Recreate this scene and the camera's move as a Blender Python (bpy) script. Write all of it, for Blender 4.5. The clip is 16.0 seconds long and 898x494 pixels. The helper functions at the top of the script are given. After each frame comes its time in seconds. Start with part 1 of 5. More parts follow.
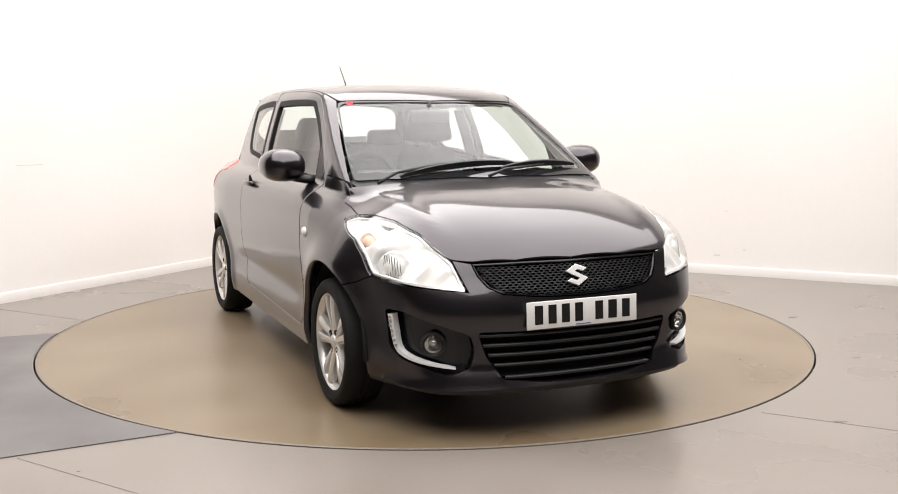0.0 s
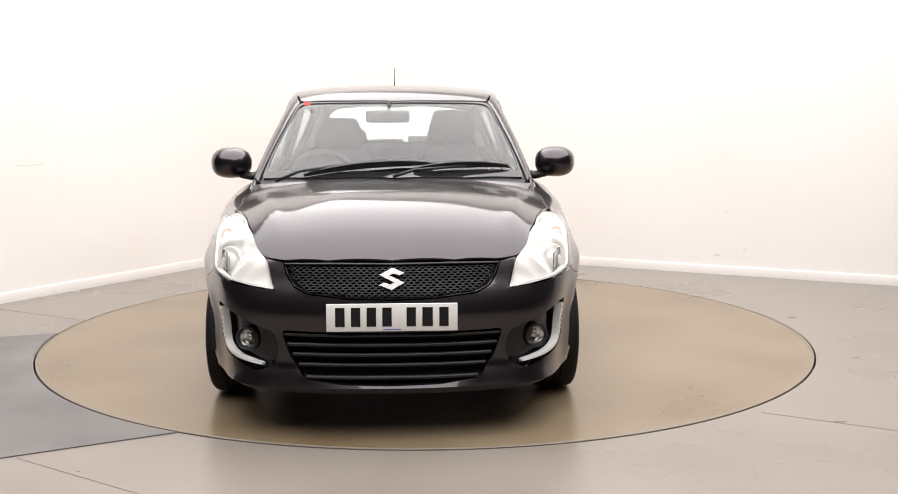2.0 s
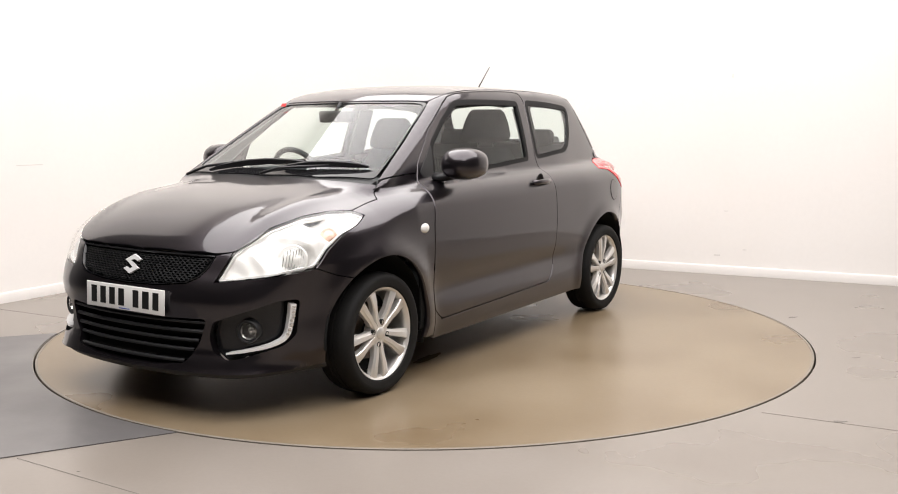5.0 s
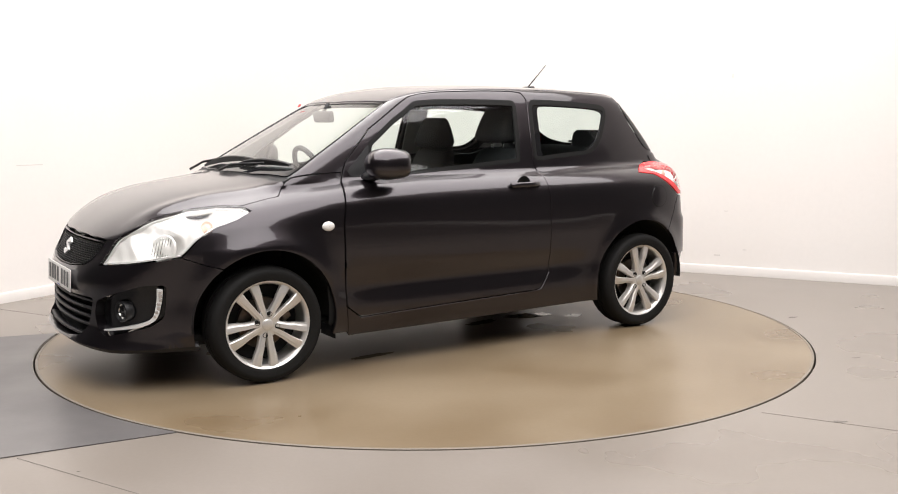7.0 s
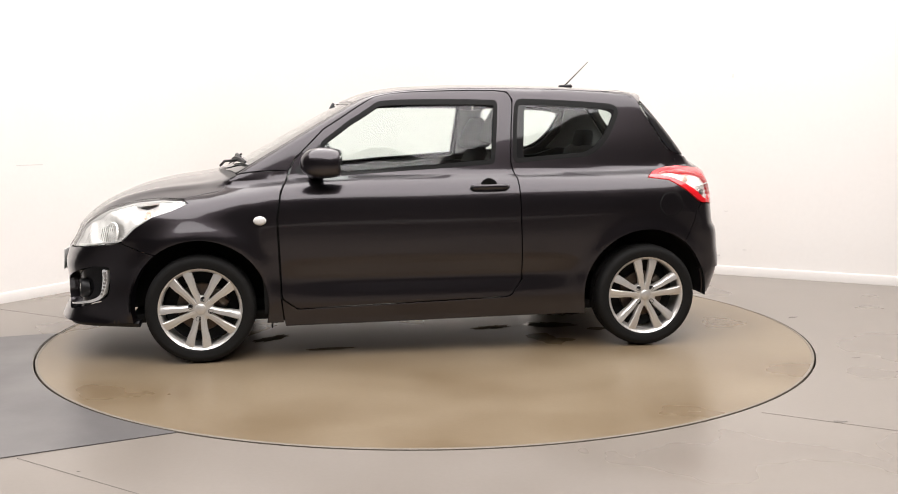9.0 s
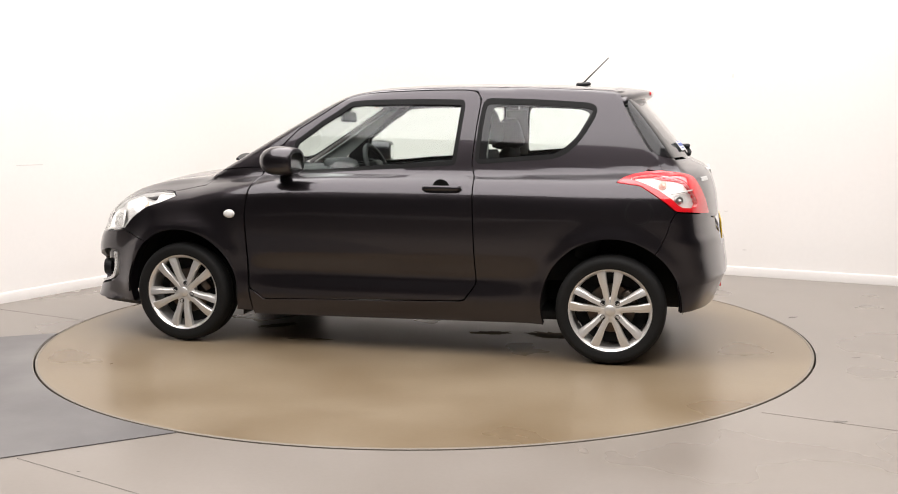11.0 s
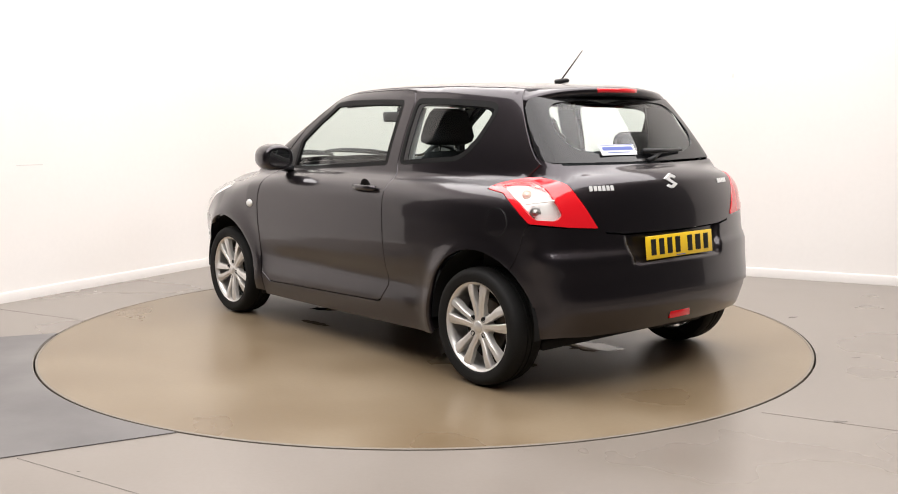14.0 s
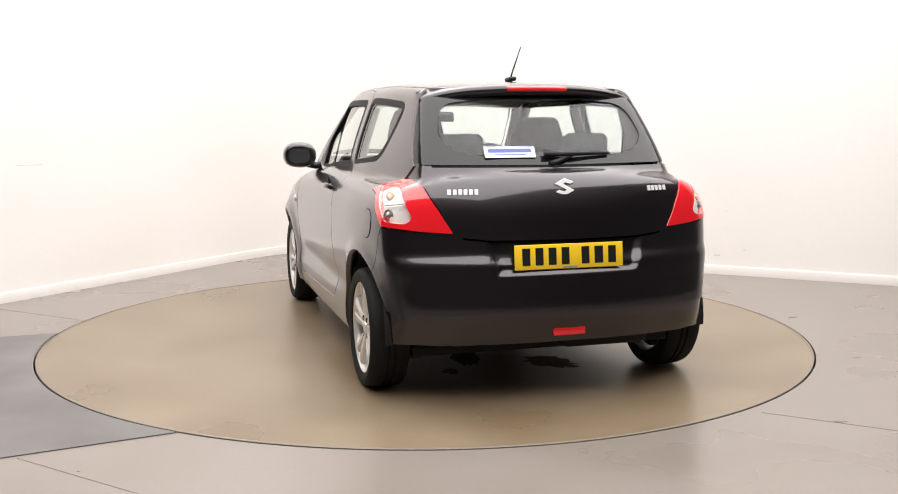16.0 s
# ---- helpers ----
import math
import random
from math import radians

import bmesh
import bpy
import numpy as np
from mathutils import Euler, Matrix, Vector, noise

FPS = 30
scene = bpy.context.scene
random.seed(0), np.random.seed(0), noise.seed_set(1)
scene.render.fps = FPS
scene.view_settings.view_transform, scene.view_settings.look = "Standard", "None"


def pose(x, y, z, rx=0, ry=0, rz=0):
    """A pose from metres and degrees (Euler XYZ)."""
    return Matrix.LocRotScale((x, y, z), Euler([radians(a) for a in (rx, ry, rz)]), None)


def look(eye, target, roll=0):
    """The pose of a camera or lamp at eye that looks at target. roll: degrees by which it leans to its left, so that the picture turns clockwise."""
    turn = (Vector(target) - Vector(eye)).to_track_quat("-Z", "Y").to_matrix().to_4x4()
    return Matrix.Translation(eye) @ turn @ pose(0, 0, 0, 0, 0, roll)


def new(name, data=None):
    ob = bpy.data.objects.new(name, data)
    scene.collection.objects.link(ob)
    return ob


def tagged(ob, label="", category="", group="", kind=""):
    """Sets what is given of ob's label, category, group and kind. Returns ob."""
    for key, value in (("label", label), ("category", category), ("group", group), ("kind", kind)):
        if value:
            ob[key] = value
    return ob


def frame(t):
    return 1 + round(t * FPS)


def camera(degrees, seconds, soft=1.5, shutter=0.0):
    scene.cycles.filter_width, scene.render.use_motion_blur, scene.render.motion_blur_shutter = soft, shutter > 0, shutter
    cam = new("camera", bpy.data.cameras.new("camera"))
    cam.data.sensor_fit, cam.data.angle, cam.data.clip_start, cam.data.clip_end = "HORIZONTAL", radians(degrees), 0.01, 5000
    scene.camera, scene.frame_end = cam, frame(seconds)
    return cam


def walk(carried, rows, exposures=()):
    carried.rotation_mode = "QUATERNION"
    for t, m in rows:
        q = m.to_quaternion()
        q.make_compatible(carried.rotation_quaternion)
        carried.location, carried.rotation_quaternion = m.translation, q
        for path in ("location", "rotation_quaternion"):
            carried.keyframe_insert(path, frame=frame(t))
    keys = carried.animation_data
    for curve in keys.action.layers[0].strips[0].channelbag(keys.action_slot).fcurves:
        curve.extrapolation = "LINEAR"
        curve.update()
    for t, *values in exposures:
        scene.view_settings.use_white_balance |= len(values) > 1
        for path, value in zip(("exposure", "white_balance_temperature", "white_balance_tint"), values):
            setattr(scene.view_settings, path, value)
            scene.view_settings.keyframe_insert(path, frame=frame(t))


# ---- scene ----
from mathutils.geometry import delaunay_2d_cdt

# ------------------------------------------------ camera (stands still on its tripod)
cam = camera(48.9, 16.0, soft=1.0)
EYE, YAW, PITCH, ROLL = (0.0, -5.939, 1.278), -1.262, -7.376, -0.143
CAMERA_POSE = pose(*EYE, 90 + PITCH, 0, YAW) @ pose(0, 0, 0, 0, 0, ROLL)
walk(cam, [(0.0, CAMERA_POSE), (16.0, CAMERA_POSE)])

# ------------------------------------------------ light
world = bpy.data.worlds.new("studio_world")
scene.world = world
world.use_nodes = True
world.node_tree.nodes["Background"].inputs[0].default_value = (0.9, 0.95, 1.0, 1)
world.node_tree.nodes["Background"].inputs[1].default_value = 0.05
scene.view_settings.exposure = 0.0

ROOM_H = 4.2
CORNER = Vector((-1.16, 3.98, 0))
LEFT_DIR = Vector((-0.521, -0.8536, 0))
RIGHT_DIR = Vector((0.8844, -0.4667, 0))


def area_lamp(name, place, target, sx, sy, watts, colour):
    data = bpy.data.lights.new(name, "AREA")
    data.shape, data.size, data.size_y, data.energy, data.color = "RECTANGLE", sx, sy, watts, colour
    ob = new(name, data)
    ob.matrix_world = look(place, target)
    return ob


# one large diffused ceiling of light over the turntable
ceiling_light = area_lamp("ceiling_light", (0, 0, 4), (0, 0, 0), 7.3, 7.9, 760, (1.0, 0.968, 0.965))
ceiling_light.matrix_world = pose(0.2, -1.7, ROOM_H - 0.12, 0, 0, -27.8)


# ------------------------------------------------ materials
def material(name, colour, rough=0.5, metal=0.0, coat=0.0, grain=0.0, scale=40.0, bump=0.0, spec=0.5, detail=6.0,
             second=None, second_scale=3.0, second_amount=0.5, transmission=0.0, ior=1.45, alpha=1.0, coat_rough=0.03):
    m = bpy.data.materials.new(name)
    m.use_nodes = True
    nt = m.node_tree
    b = nt.nodes["Principled BSDF"]
    b.inputs["Roughness"].default_value = rough
    b.inputs["Metallic"].default_value = metal
    b.inputs["Coat Weight"].default_value = coat
    b.inputs["Coat Roughness"].default_value = coat_rough
    b.inputs["Specular IOR Level"].default_value = spec
    b.inputs["Transmission Weight"].default_value = transmission
    b.inputs["IOR"].default_value = ior
    b.inputs["Alpha"].default_value = alpha
    b.inputs["Base Color"].default_value = (*colour, 1)
    co = nt.nodes.new("ShaderNodeTexCoord")
    if grain or second or bump:
        n = nt.nodes.new("ShaderNodeTexNoise")
        n.inputs["Scale"].default_value, n.inputs["Detail"].default_value = scale, detail
        nt.links.new(co.outputs["Object"], n.inputs["Vector"])
        ramp = nt.nodes.new("ShaderNodeMix")
        ramp.data_type = "RGBA"
        lo = [max(0, c * (1 - grain)) for c in colour]
        hi = [min(1, c * (1 + grain)) for c in colour]
        ramp.inputs[6].default_value, ramp.inputs[7].default_value = (*lo, 1), (*hi, 1)
        nt.links.new(n.outputs["Fac"], ramp.inputs[0])
        out = ramp.outputs[2]
        if second:
            n2 = nt.nodes.new("ShaderNodeTexNoise")
            n2.inputs["Scale"].default_value, n2.inputs["Detail"].default_value = second_scale, 4.0
            n2.inputs["Roughness"].default_value = 0.42
            nt.links.new(co.outputs["Object"], n2.inputs["Vector"])
            mr = nt.nodes.new("ShaderNodeMapRange")
            mr.inputs["From Min"].default_value, mr.inputs["From Max"].default_value = 0.36, 0.80
            mr.inputs["To Max"].default_value = second_amount
            nt.links.new(n2.outputs["Fac"], mr.inputs["Value"])
            mix = nt.nodes.new("ShaderNodeMix")
            mix.data_type = "RGBA"
            mix.inputs[7].default_value = (*second, 1)
            nt.links.new(mr.outputs[0], mix.inputs[0])
            nt.links.new(out, mix.inputs[6])
            out = mix.outputs[2]
            dull = nt.nodes.new("ShaderNodeMapRange")
            dull.inputs["From Min"].default_value, dull.inputs["From Max"].default_value = 0.25, 0.8
            dull.inputs["To Min"].default_value, dull.inputs["To Max"].default_value = rough + 0.07, max(0.05, rough - 0.05)
            nt.links.new(n2.outputs["Fac"], dull.inputs["Value"])
            nt.links.new(dull.outputs[0], b.inputs["Roughness"])
        nt.links.new(out, b.inputs["Base Color"])
        if bump:
            bp = nt.nodes.new("ShaderNodeBump")
            bp.inputs["Strength"].default_value, bp.inputs["Distance"].default_value = bump, 0.002
            nt.links.new(n.outputs["Fac"], bp.inputs["Height"])
            nt.links.new(bp.outputs[0], b.inputs["Normal"])
    return m


def glass(name, tint, gloss=1.0):
    """Thin car glass: tinted see-through with a mirror-like surface at a glance."""
    m = bpy.data.materials.new(name)
    m.use_nodes = True
    nt = m.node_tree
    nt.nodes.clear()
    out = nt.nodes.new("ShaderNodeOutputMaterial")
    tr = nt.nodes.new("ShaderNodeBsdfTransparent")
    tr.inputs[0].default_value = (*tint, 1)
    gl = nt.nodes.new("ShaderNodeBsdfGlossy")
    gl.inputs["Roughness"].default_value = 0.01
    gl.inputs["Color"].default_value = (1, 1, 1, 1)
    fr = nt.nodes.new("ShaderNodeLayerWeight")
    fr.inputs[0].default_value = 0.5
    power = nt.nodes.new("ShaderNodeMath")
    power.operation = "POWER"
    power.inputs[1].default_value = 4.5
    mul = nt.nodes.new("ShaderNodeMapRange")
    mul.inputs["To Min"].default_value, mul.inputs["To Max"].default_value = 0.045 * gloss, gloss
    mix = nt.nodes.new("ShaderNodeMixShader")
    nt.links.new(fr.outputs["Facing"], power.inputs[0])
    nt.links.new(power.outputs[0], mul.inputs[0])
    nt.links.new(mul.outputs[0], mix.inputs[0])
    nt.links.new(tr.outputs[0], mix.inputs[1])
    nt.links.new(gl.outputs[0], mix.inputs[2])
    nt.links.new(mix.outputs[0], out.inputs[0])
    return m


PAINT = material("graphite_metallic_paint", (0.037, 0.0315, 0.036), 0.28, 0.85, 0.85, 0.3, 900, 0.0, coat_rough=0.03)
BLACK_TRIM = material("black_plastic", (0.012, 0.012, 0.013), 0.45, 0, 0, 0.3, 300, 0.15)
GLOSS_BLACK = material("gloss_black", (0.01, 0.01, 0.011), 0.12)
SHELL = material("black_void", (0.006, 0.006, 0.006), 0.8)
GRILLE_BLACK = material("grille_black", (0.005, 0.005, 0.0055), 0.5)
RUBBER = material("tyre_rubber", (0.010, 0.0098, 0.0095), 0.7, 0, 0, 0.35, 120, 0.2, spec=0.25)
SEAL = material("rubber_seal", (0.008, 0.008, 0.008), 0.55, spec=0.2)
ALLOY = material("silver_alloy", (0.74, 0.72, 0.69), 0.34, 0.6, 0.3, 0.08, 200)
ALLOY_DARK = material("grey_alloy_side", (0.36, 0.35, 0.34), 0.38, 0.8, 0.2, 0.1, 200)
CHROME = material("chrome", (0.85, 0.85, 0.84), 0.12, 0.9)
BADGE_SILVER = material("bright_badge", (0.86, 0.86, 0.85), 0.25, 0.25, 0.5)
STEEL = material("brake_steel", (0.13, 0.115, 0.10), 0.4, 0.9, 0, 0.4, 60, 0.2, second=(0.16, 0.07, 0.03), second_scale=14)
WHITE_PLATE = material("white_plate", (0.80, 0.79, 0.76), 0.35, 0, 0.3, 0.03, 60)
YELLOW_PLATE = material("yellow_plate", (0.85, 0.56, 0.02), 0.35, 0, 0.3, 0.03, 60)
INK = material("black_ink", (0.008, 0.008, 0.008), 0.4)
RED_LENS = material("red_lens", (0.75, 0.012, 0.02), 0.12, 0, 1.0, 0.1, 300)
CLEAR_LENS = glass("clear_lens", (0.97, 0.97, 0.96), 1.0)
REFLECTOR = material("lamp_reflector", (0.88, 0.87, 0.85), 0.35, 0.15, 0, 0.05, 60)
AMBER = material("amber_bulb", (0.88, 0.62, 0.50), 0.25)
WINDSCREEN = glass("windscreen_glass", (0.88, 0.94, 0.915), 1.0)
SIDE_GLASS = glass("side_window_glass", (0.88, 0.94, 0.92), 1.0)
FRIT = material("black_glass_border", (0.012, 0.012, 0.013), 0.06)
SEAT_CLOTH = material("dark_seat_cloth", (0.028, 0.029, 0.032), 0.9, 0, 0, 0.4, 260, 0.4)
CABIN = material("cabin_plastic", (0.035, 0.036, 0.038), 0.6, 0, 0, 0.25, 150, 0.2)
HEADLINER = material("grey_headliner", (0.42, 0.42, 0.40), 0.9, 0, 0, 0.1, 200)
CABIN_GREY = material("grey_pillar_trim", (0.30, 0.30, 0.29), 0.8, 0, 0, 0.1, 200)
MIRROR = material("mirror_glass", (0.9, 0.9, 0.9), 0.02, 1.0)
RED_STICKER = material("red_sticker", (0.75, 0.05, 0.05), 0.5)
WHITE_STICKER = material("white_sticker", (0.78, 0.80, 0.82), 0.5)
BLUE_INK = material("blue_ink", (0.10, 0.14, 0.42), 0.5)
WHITE_WALL = material("white_painted_wall", (0.83, 0.80, 0.77), 0.75, 0, 0, 0.02, 30, 0.05, second=(0.78, 0.73, 0.68), second_scale=0.9, second_amount=0.35)
WHITE_TRIM = material("white_gloss_skirting", (0.72, 0.69, 0.66), 0.4, 0, 0, 0.03, 20)
FLOOR_PAINT = material("painted_concrete_floor", (0.236, 0.208, 0.183), 0.28, 0, 0, 0.06, 55, 0.05, second=(0.180, 0.154, 0.128), second_scale=1.1, second_amount=0.8)
DISC_PAINT = material("worn_turntable_paint", (0.230, 0.179, 0.119), 0.29, 0, 0, 0.07, 45, 0.06, second=(0.132, 0.088, 0.044), second_scale=1.3, second_amount=0.9)
GREY_STRIP = material("dark_grey_floor_paint", (0.108, 0.102, 0.102), 0.30, 0, 0, 0.08, 40, 0.06, second=(0.165, 0.157, 0.152), second_scale=2.2, second_amount=0.8)
DARK_GAP = material("dark_gap", (0.012, 0.011, 0.010), 0.8)
CEILING = material("ceiling_paint", (0.75, 0.73, 0.70), 0.9, 0, 0, 0.03, 10)
BACK_WALL = material("dark_back_wall", (0.045, 0.045, 0.047), 0.9, 0, 0, 0.2, 12)


# ------------------------------------------------ small builders
def mesh_object(name, verts, faces, mat, parent=None, smooth=False, label="", matrix=None):
    me = bpy.data.meshes.new(name)
    me.from_pydata([tuple(v) for v in verts], [], [tuple(f) for f in faces])
    me.materials.append(mat)
    me.polygons.foreach_set("use_smooth", [smooth] * len(me.polygons))
    ob = new(name, me)
    if matrix is not None:
        ob.matrix_basis = matrix
    if parent is not None:
        ob.parent = parent
    if label:
        tagged(ob, label)
    return ob


def part(name, bm, mat, parent, label="", smooth=True):
    me = bpy.data.meshes.new(name)
    bmesh.ops.recalc_face_normals(bm, faces=bm.faces)
    bm.to_mesh(me)
    bm.free()
    me.materials.append(mat)
    me.polygons.foreach_set("use_smooth", [smooth] * len(me.polygons))
    ob = new(name, me)
    ob.parent = parent
    if label:
        tagged(ob, label)
    return ob


def box_bm(sx, sy, sz, bevel=0.0, matrix=None, segments=2, bm=None):
    bm = bm or bmesh.new()
    made = bmesh.ops.create_cube(bm, size=1.0)["verts"]
    for v in made:
        v.co.x *= sx
        v.co.y *= sy
        v.co.z *= sz
    if bevel:
        edges = list({e for v in made for e in v.link_edges})
        got = bmesh.ops.bevel(bm, geom=edges, offset=bevel, segments=segments, profile=0.5, affect="EDGES")
        made = list({v for f in got["faces"] for v in f.verts} | {v for v in made if v.is_valid})
    if matrix is not None:
        bmesh.ops.transform(bm, matrix=matrix, verts=made)
    return bm


def lathe(profile, steps=48, axis="Y"):
    """A solid of revolution about the axis from (radius, along) pairs."""
    bm = bmesh.new()
    rings = []
    for r, h in profile:
        ring = []
        for i in range(steps):
            a = 2 * math.pi * i / steps
            c, s = r * math.cos(a), r * math.sin(a)
            ring.append(bm.verts.new({"X": (h, c, s), "Y": (c, h, s), "Z": (c, s, h)}[axis]))
        rings.append(ring)
    for a, b in zip(rings, rings[1:]):
        for i in range(steps):
            j = (i + 1) % steps
            bm.faces.new((a[i], a[j], b[j], b[i]))
    return bm


def tube(points, radius, sides=10, taper=1.0, closed=False):
    """A round bar along points."""
    bm = bmesh.new()
    pts = [Vector(p) for p in points]
    rings = []
    n = len(pts)
    for i, p in enumerate(pts):
        a, b = (pts[i - 1], pts[(i + 1) % n]) if closed else (pts[max(i - 1, 0)], pts[min(i + 1, n - 1)])
        d = (b - a).normalized()
        side = d.cross(Vector((0, 0, 1)))
        if side.length < 1e-3:
            side = d.cross(Vector((0, 1, 0)))
        side.normalize()
        up = side.cross(d)
        r = radius * (1 + (taper - 1) * i / max(n - 1, 1))
        rings.append([bm.verts.new(p + r * (math.cos(2 * math.pi * k / sides) * side + math.sin(2 * math.pi * k / sides) * up))
                      for k in range(sides)])
    pairs = list(zip(rings, rings[1:])) + ([(rings[-1], rings[0])] if closed else [])
    for a, b in pairs:
        for k in range(sides):
            bm.faces.new((a[k], a[(k + 1) % sides], b[(k + 1) % sides], b[k]))
    if not closed:
        bm.faces.new(rings[0][::-1])
        bm.faces.new(rings[-1])
    return bm


def prism(outline, depth, matrix, bevel=0.0):
    """A flat outline (x, y) made depth thick, its face at +z, then placed."""
    bm = bmesh.new()
    front = [bm.verts.new((x, y, depth)) for x, y in outline]
    back = [bm.verts.new((x, y, 0)) for x, y in outline]
    top = bm.faces.new(front)
    bm.faces.new(back[::-1])
    n = len(outline)
    for i in range(n):
        bm.faces.new((front[i], front[i - 1], back[i - 1], back[i]))
    if bevel:
        bmesh.ops.bevel(bm, geom=list(top.edges), offset=bevel, segments=2, profile=0.5, affect="EDGES")
    bmesh.ops.transform(bm, matrix=matrix, verts=bm.verts)
    return bm


# ------------------------------------------------ the room
def wall(name, a, b, height, mat, thick=0.2):
    """An upright wall from a to b whose inner face is on its right-hand side seen from a."""
    d = (b - a).normalized()
    out = Vector((-d.y, d.x, 0)) * thick
    v = [a, b, b + out, a + out]
    verts = [(*p.xy, z) for z in (-0.05, height) for p in v]
    faces = [(0, 1, 5, 4), (1, 2, 6, 5), (2, 3, 7, 6), (3, 0, 4, 7), (4, 5, 6, 7), (3, 2, 1, 0)]
    return tagged(mesh_object(name, verts, faces, mat), kind="structure")


A = CORNER + LEFT_DIR * 4.7
B = CORNER
C = CORNER + RIGHT_DIR * 9.0
OUTER = [C, Vector((7.6, -9.0, 0)), Vector((-8.5, -9.0, 0)), Vector((-8.5, 1.2, 0)), A]
BEND = 0.95


def bend_points(n=14):
    """The rounded inside corner between the two white walls."""
    p, q = B + LEFT_DIR * BEND, B + RIGHT_DIR * BEND
    return [p * (1 - t) ** 2 + B * 2 * t * (1 - t) + q * t * t for t in (i / n for i in range(n + 1))]


BENDS = bend_points()


def ribbon(name, pts, sec, mat, label, smooth=True):
    """A long moulding or wall of one section (inward, up) along pts."""
    verts, faces = [], []
    k = len(sec)
    for i, p in enumerate(pts):
        d = (pts[min(i + 1, len(pts) - 1)] - pts[max(i - 1, 0)]).normalized()
        n = Vector((d.y, -d.x, 0))
        verts += [(*(p + n * u).xy, z) for u, z in sec]
    for i in range(len(pts) - 1):
        for j in range(k):
            faces.append((i * k + j, i * k + (j + 1) % k, (i + 1) * k + (j + 1) % k, (i + 1) * k + j))
    ob = mesh_object(name, verts, faces, mat)
    bm = bmesh.new()
    bm.from_mesh(ob.data)
    bmesh.ops.recalc_face_normals(bm, faces=bm.faces)
    bm.to_mesh(ob.data)
    bm.free()
    if smooth:
        ob.data.polygons.foreach_set("use_smooth", [True] * len(ob.data.polygons))
        ob.data.set_sharp_from_angle(angle=0.6)
    return tagged(ob, label, kind="structure")


RUN = [A] + BENDS + [C]
ribbon("wall_main", RUN, [(0.0, -0.05), (0.0, ROOM_H), (-0.2, ROOM_H), (-0.2, -0.05)], WHITE_WALL, "plain white painted studio wall with a rounded corner")
ribbon("baseboard", RUN, [(0.002, 0.0), (0.018, 0.0), (0.018, 0.064), (0.012, 0.073), (0.002, 0.075)], WHITE_TRIM, "low white painted skirting board")
for name, p, q in zip(("wall_east", "wall_front", "wall_west", "wall_return"), OUTER, OUTER[1:]):
    wall(name, p, q, ROOM_H, BACK_WALL)
ribbon("baseboard", OUTER, [(0.002, 0.0), (0.018, 0.0), (0.018, 0.064), (0.012, 0.073), (0.002, 0.075)], WHITE_TRIM, "low white painted skirting board", smooth=False)
ceil_pts = [A, B] + OUTER[:-1]
verts = [(*w.xy, z) for z in (ROOM_H, ROOM_H + 0.2) for w in ceil_pts]
tagged(mesh_object("ceiling", verts, [tuple(range(6)), tuple(range(11, 5, -1))] + [(i, i + 6, (i + 1) % 6 + 6, (i + 1) % 6) for i in range(6)], CEILING), kind="structure")

TABLE_R = 2.2335
GAP = 0.011


def ring_points(r, z, n=192):
    return [(r * math.cos(2 * math.pi * i / n), r * math.sin(2 * math.pi * i / n), z) for i in range(n)]


def floor_sheet():
    """The floor with the round pit of the turntable cut through it."""
    bm = bmesh.new()
    n = 192
    inner = [bm.verts.new(p) for p in ring_points(TABLE_R, 0.0, n)]
    pit = [bm.verts.new(p) for p in ring_points(TABLE_R, -0.12, n)]
    mid = [bm.verts.new(p) for p in ring_points(3.0, 0.0, n)]
    far = [bm.verts.new(p) for p in ring_points(16.0, 0.0, n)]
    for i in range(n):
        j = (i + 1) % n
        bm.faces.new((pit[i], inner[i], inner[j], pit[j]))
        bm.faces.new((inner[i], mid[i], mid[j], inner[j]))
        bm.faces.new((mid[i], far[i], far[j], mid[j]))
    bm.faces.new(pit)
    return bm


floor = part("floor", floor_sheet(), FLOOR_PAINT, None, "worn beige painted concrete studio floor with faint marks", smooth=False)
tagged(floor, kind="structure")

# dark strip of floor paint that leads up to the turntable
def strip_outline():
    a0, a1 = math.radians(181.2), math.radians(242.4)
    arc = [((TABLE_R + 0.004) * math.cos(a0 + (a1 - a0) * i / 40), (TABLE_R + 0.004) * math.sin(a0 + (a1 - a0) * i / 40)) for i in range(41)]
    return arc + [(-4.6, -3.75), (-6.2, -1.30)]


strip = part("floor_strip", prism(strip_outline(), 0.004, Matrix.Translation((0, 0, 0.0005))), GREY_STRIP, None,
             "dark grey painted strip of floor beside the turntable", smooth=False)
tagged(strip, kind="structure")
for k, (p, q, w) in enumerate((((-1.568, -2.273), (-0.4, -3.05), 0.0035), ((1.46, -1.773), (3.2, -2.77), 0.003), ((-3.0, 0.80), (-2.26, 0.375), 0.004))):
    p, q = Vector((*p, 0)), Vector((*q, 0))
    n = Vector((-(q - p).y, (q - p).x, 0)).normalized() * w / 2
    crack = [(a.x, a.y) for a in (p - n, q - n, q + n, p + n)]
    tagged(part("floor_joint", prism(crack, 0.001, Matrix.Translation((0, 0, 0.0002))), material("joint_filler", (0.17, 0.152, 0.135), 0.45), None,
                smooth=False), "thin darker joint line in the floor", kind="structure")

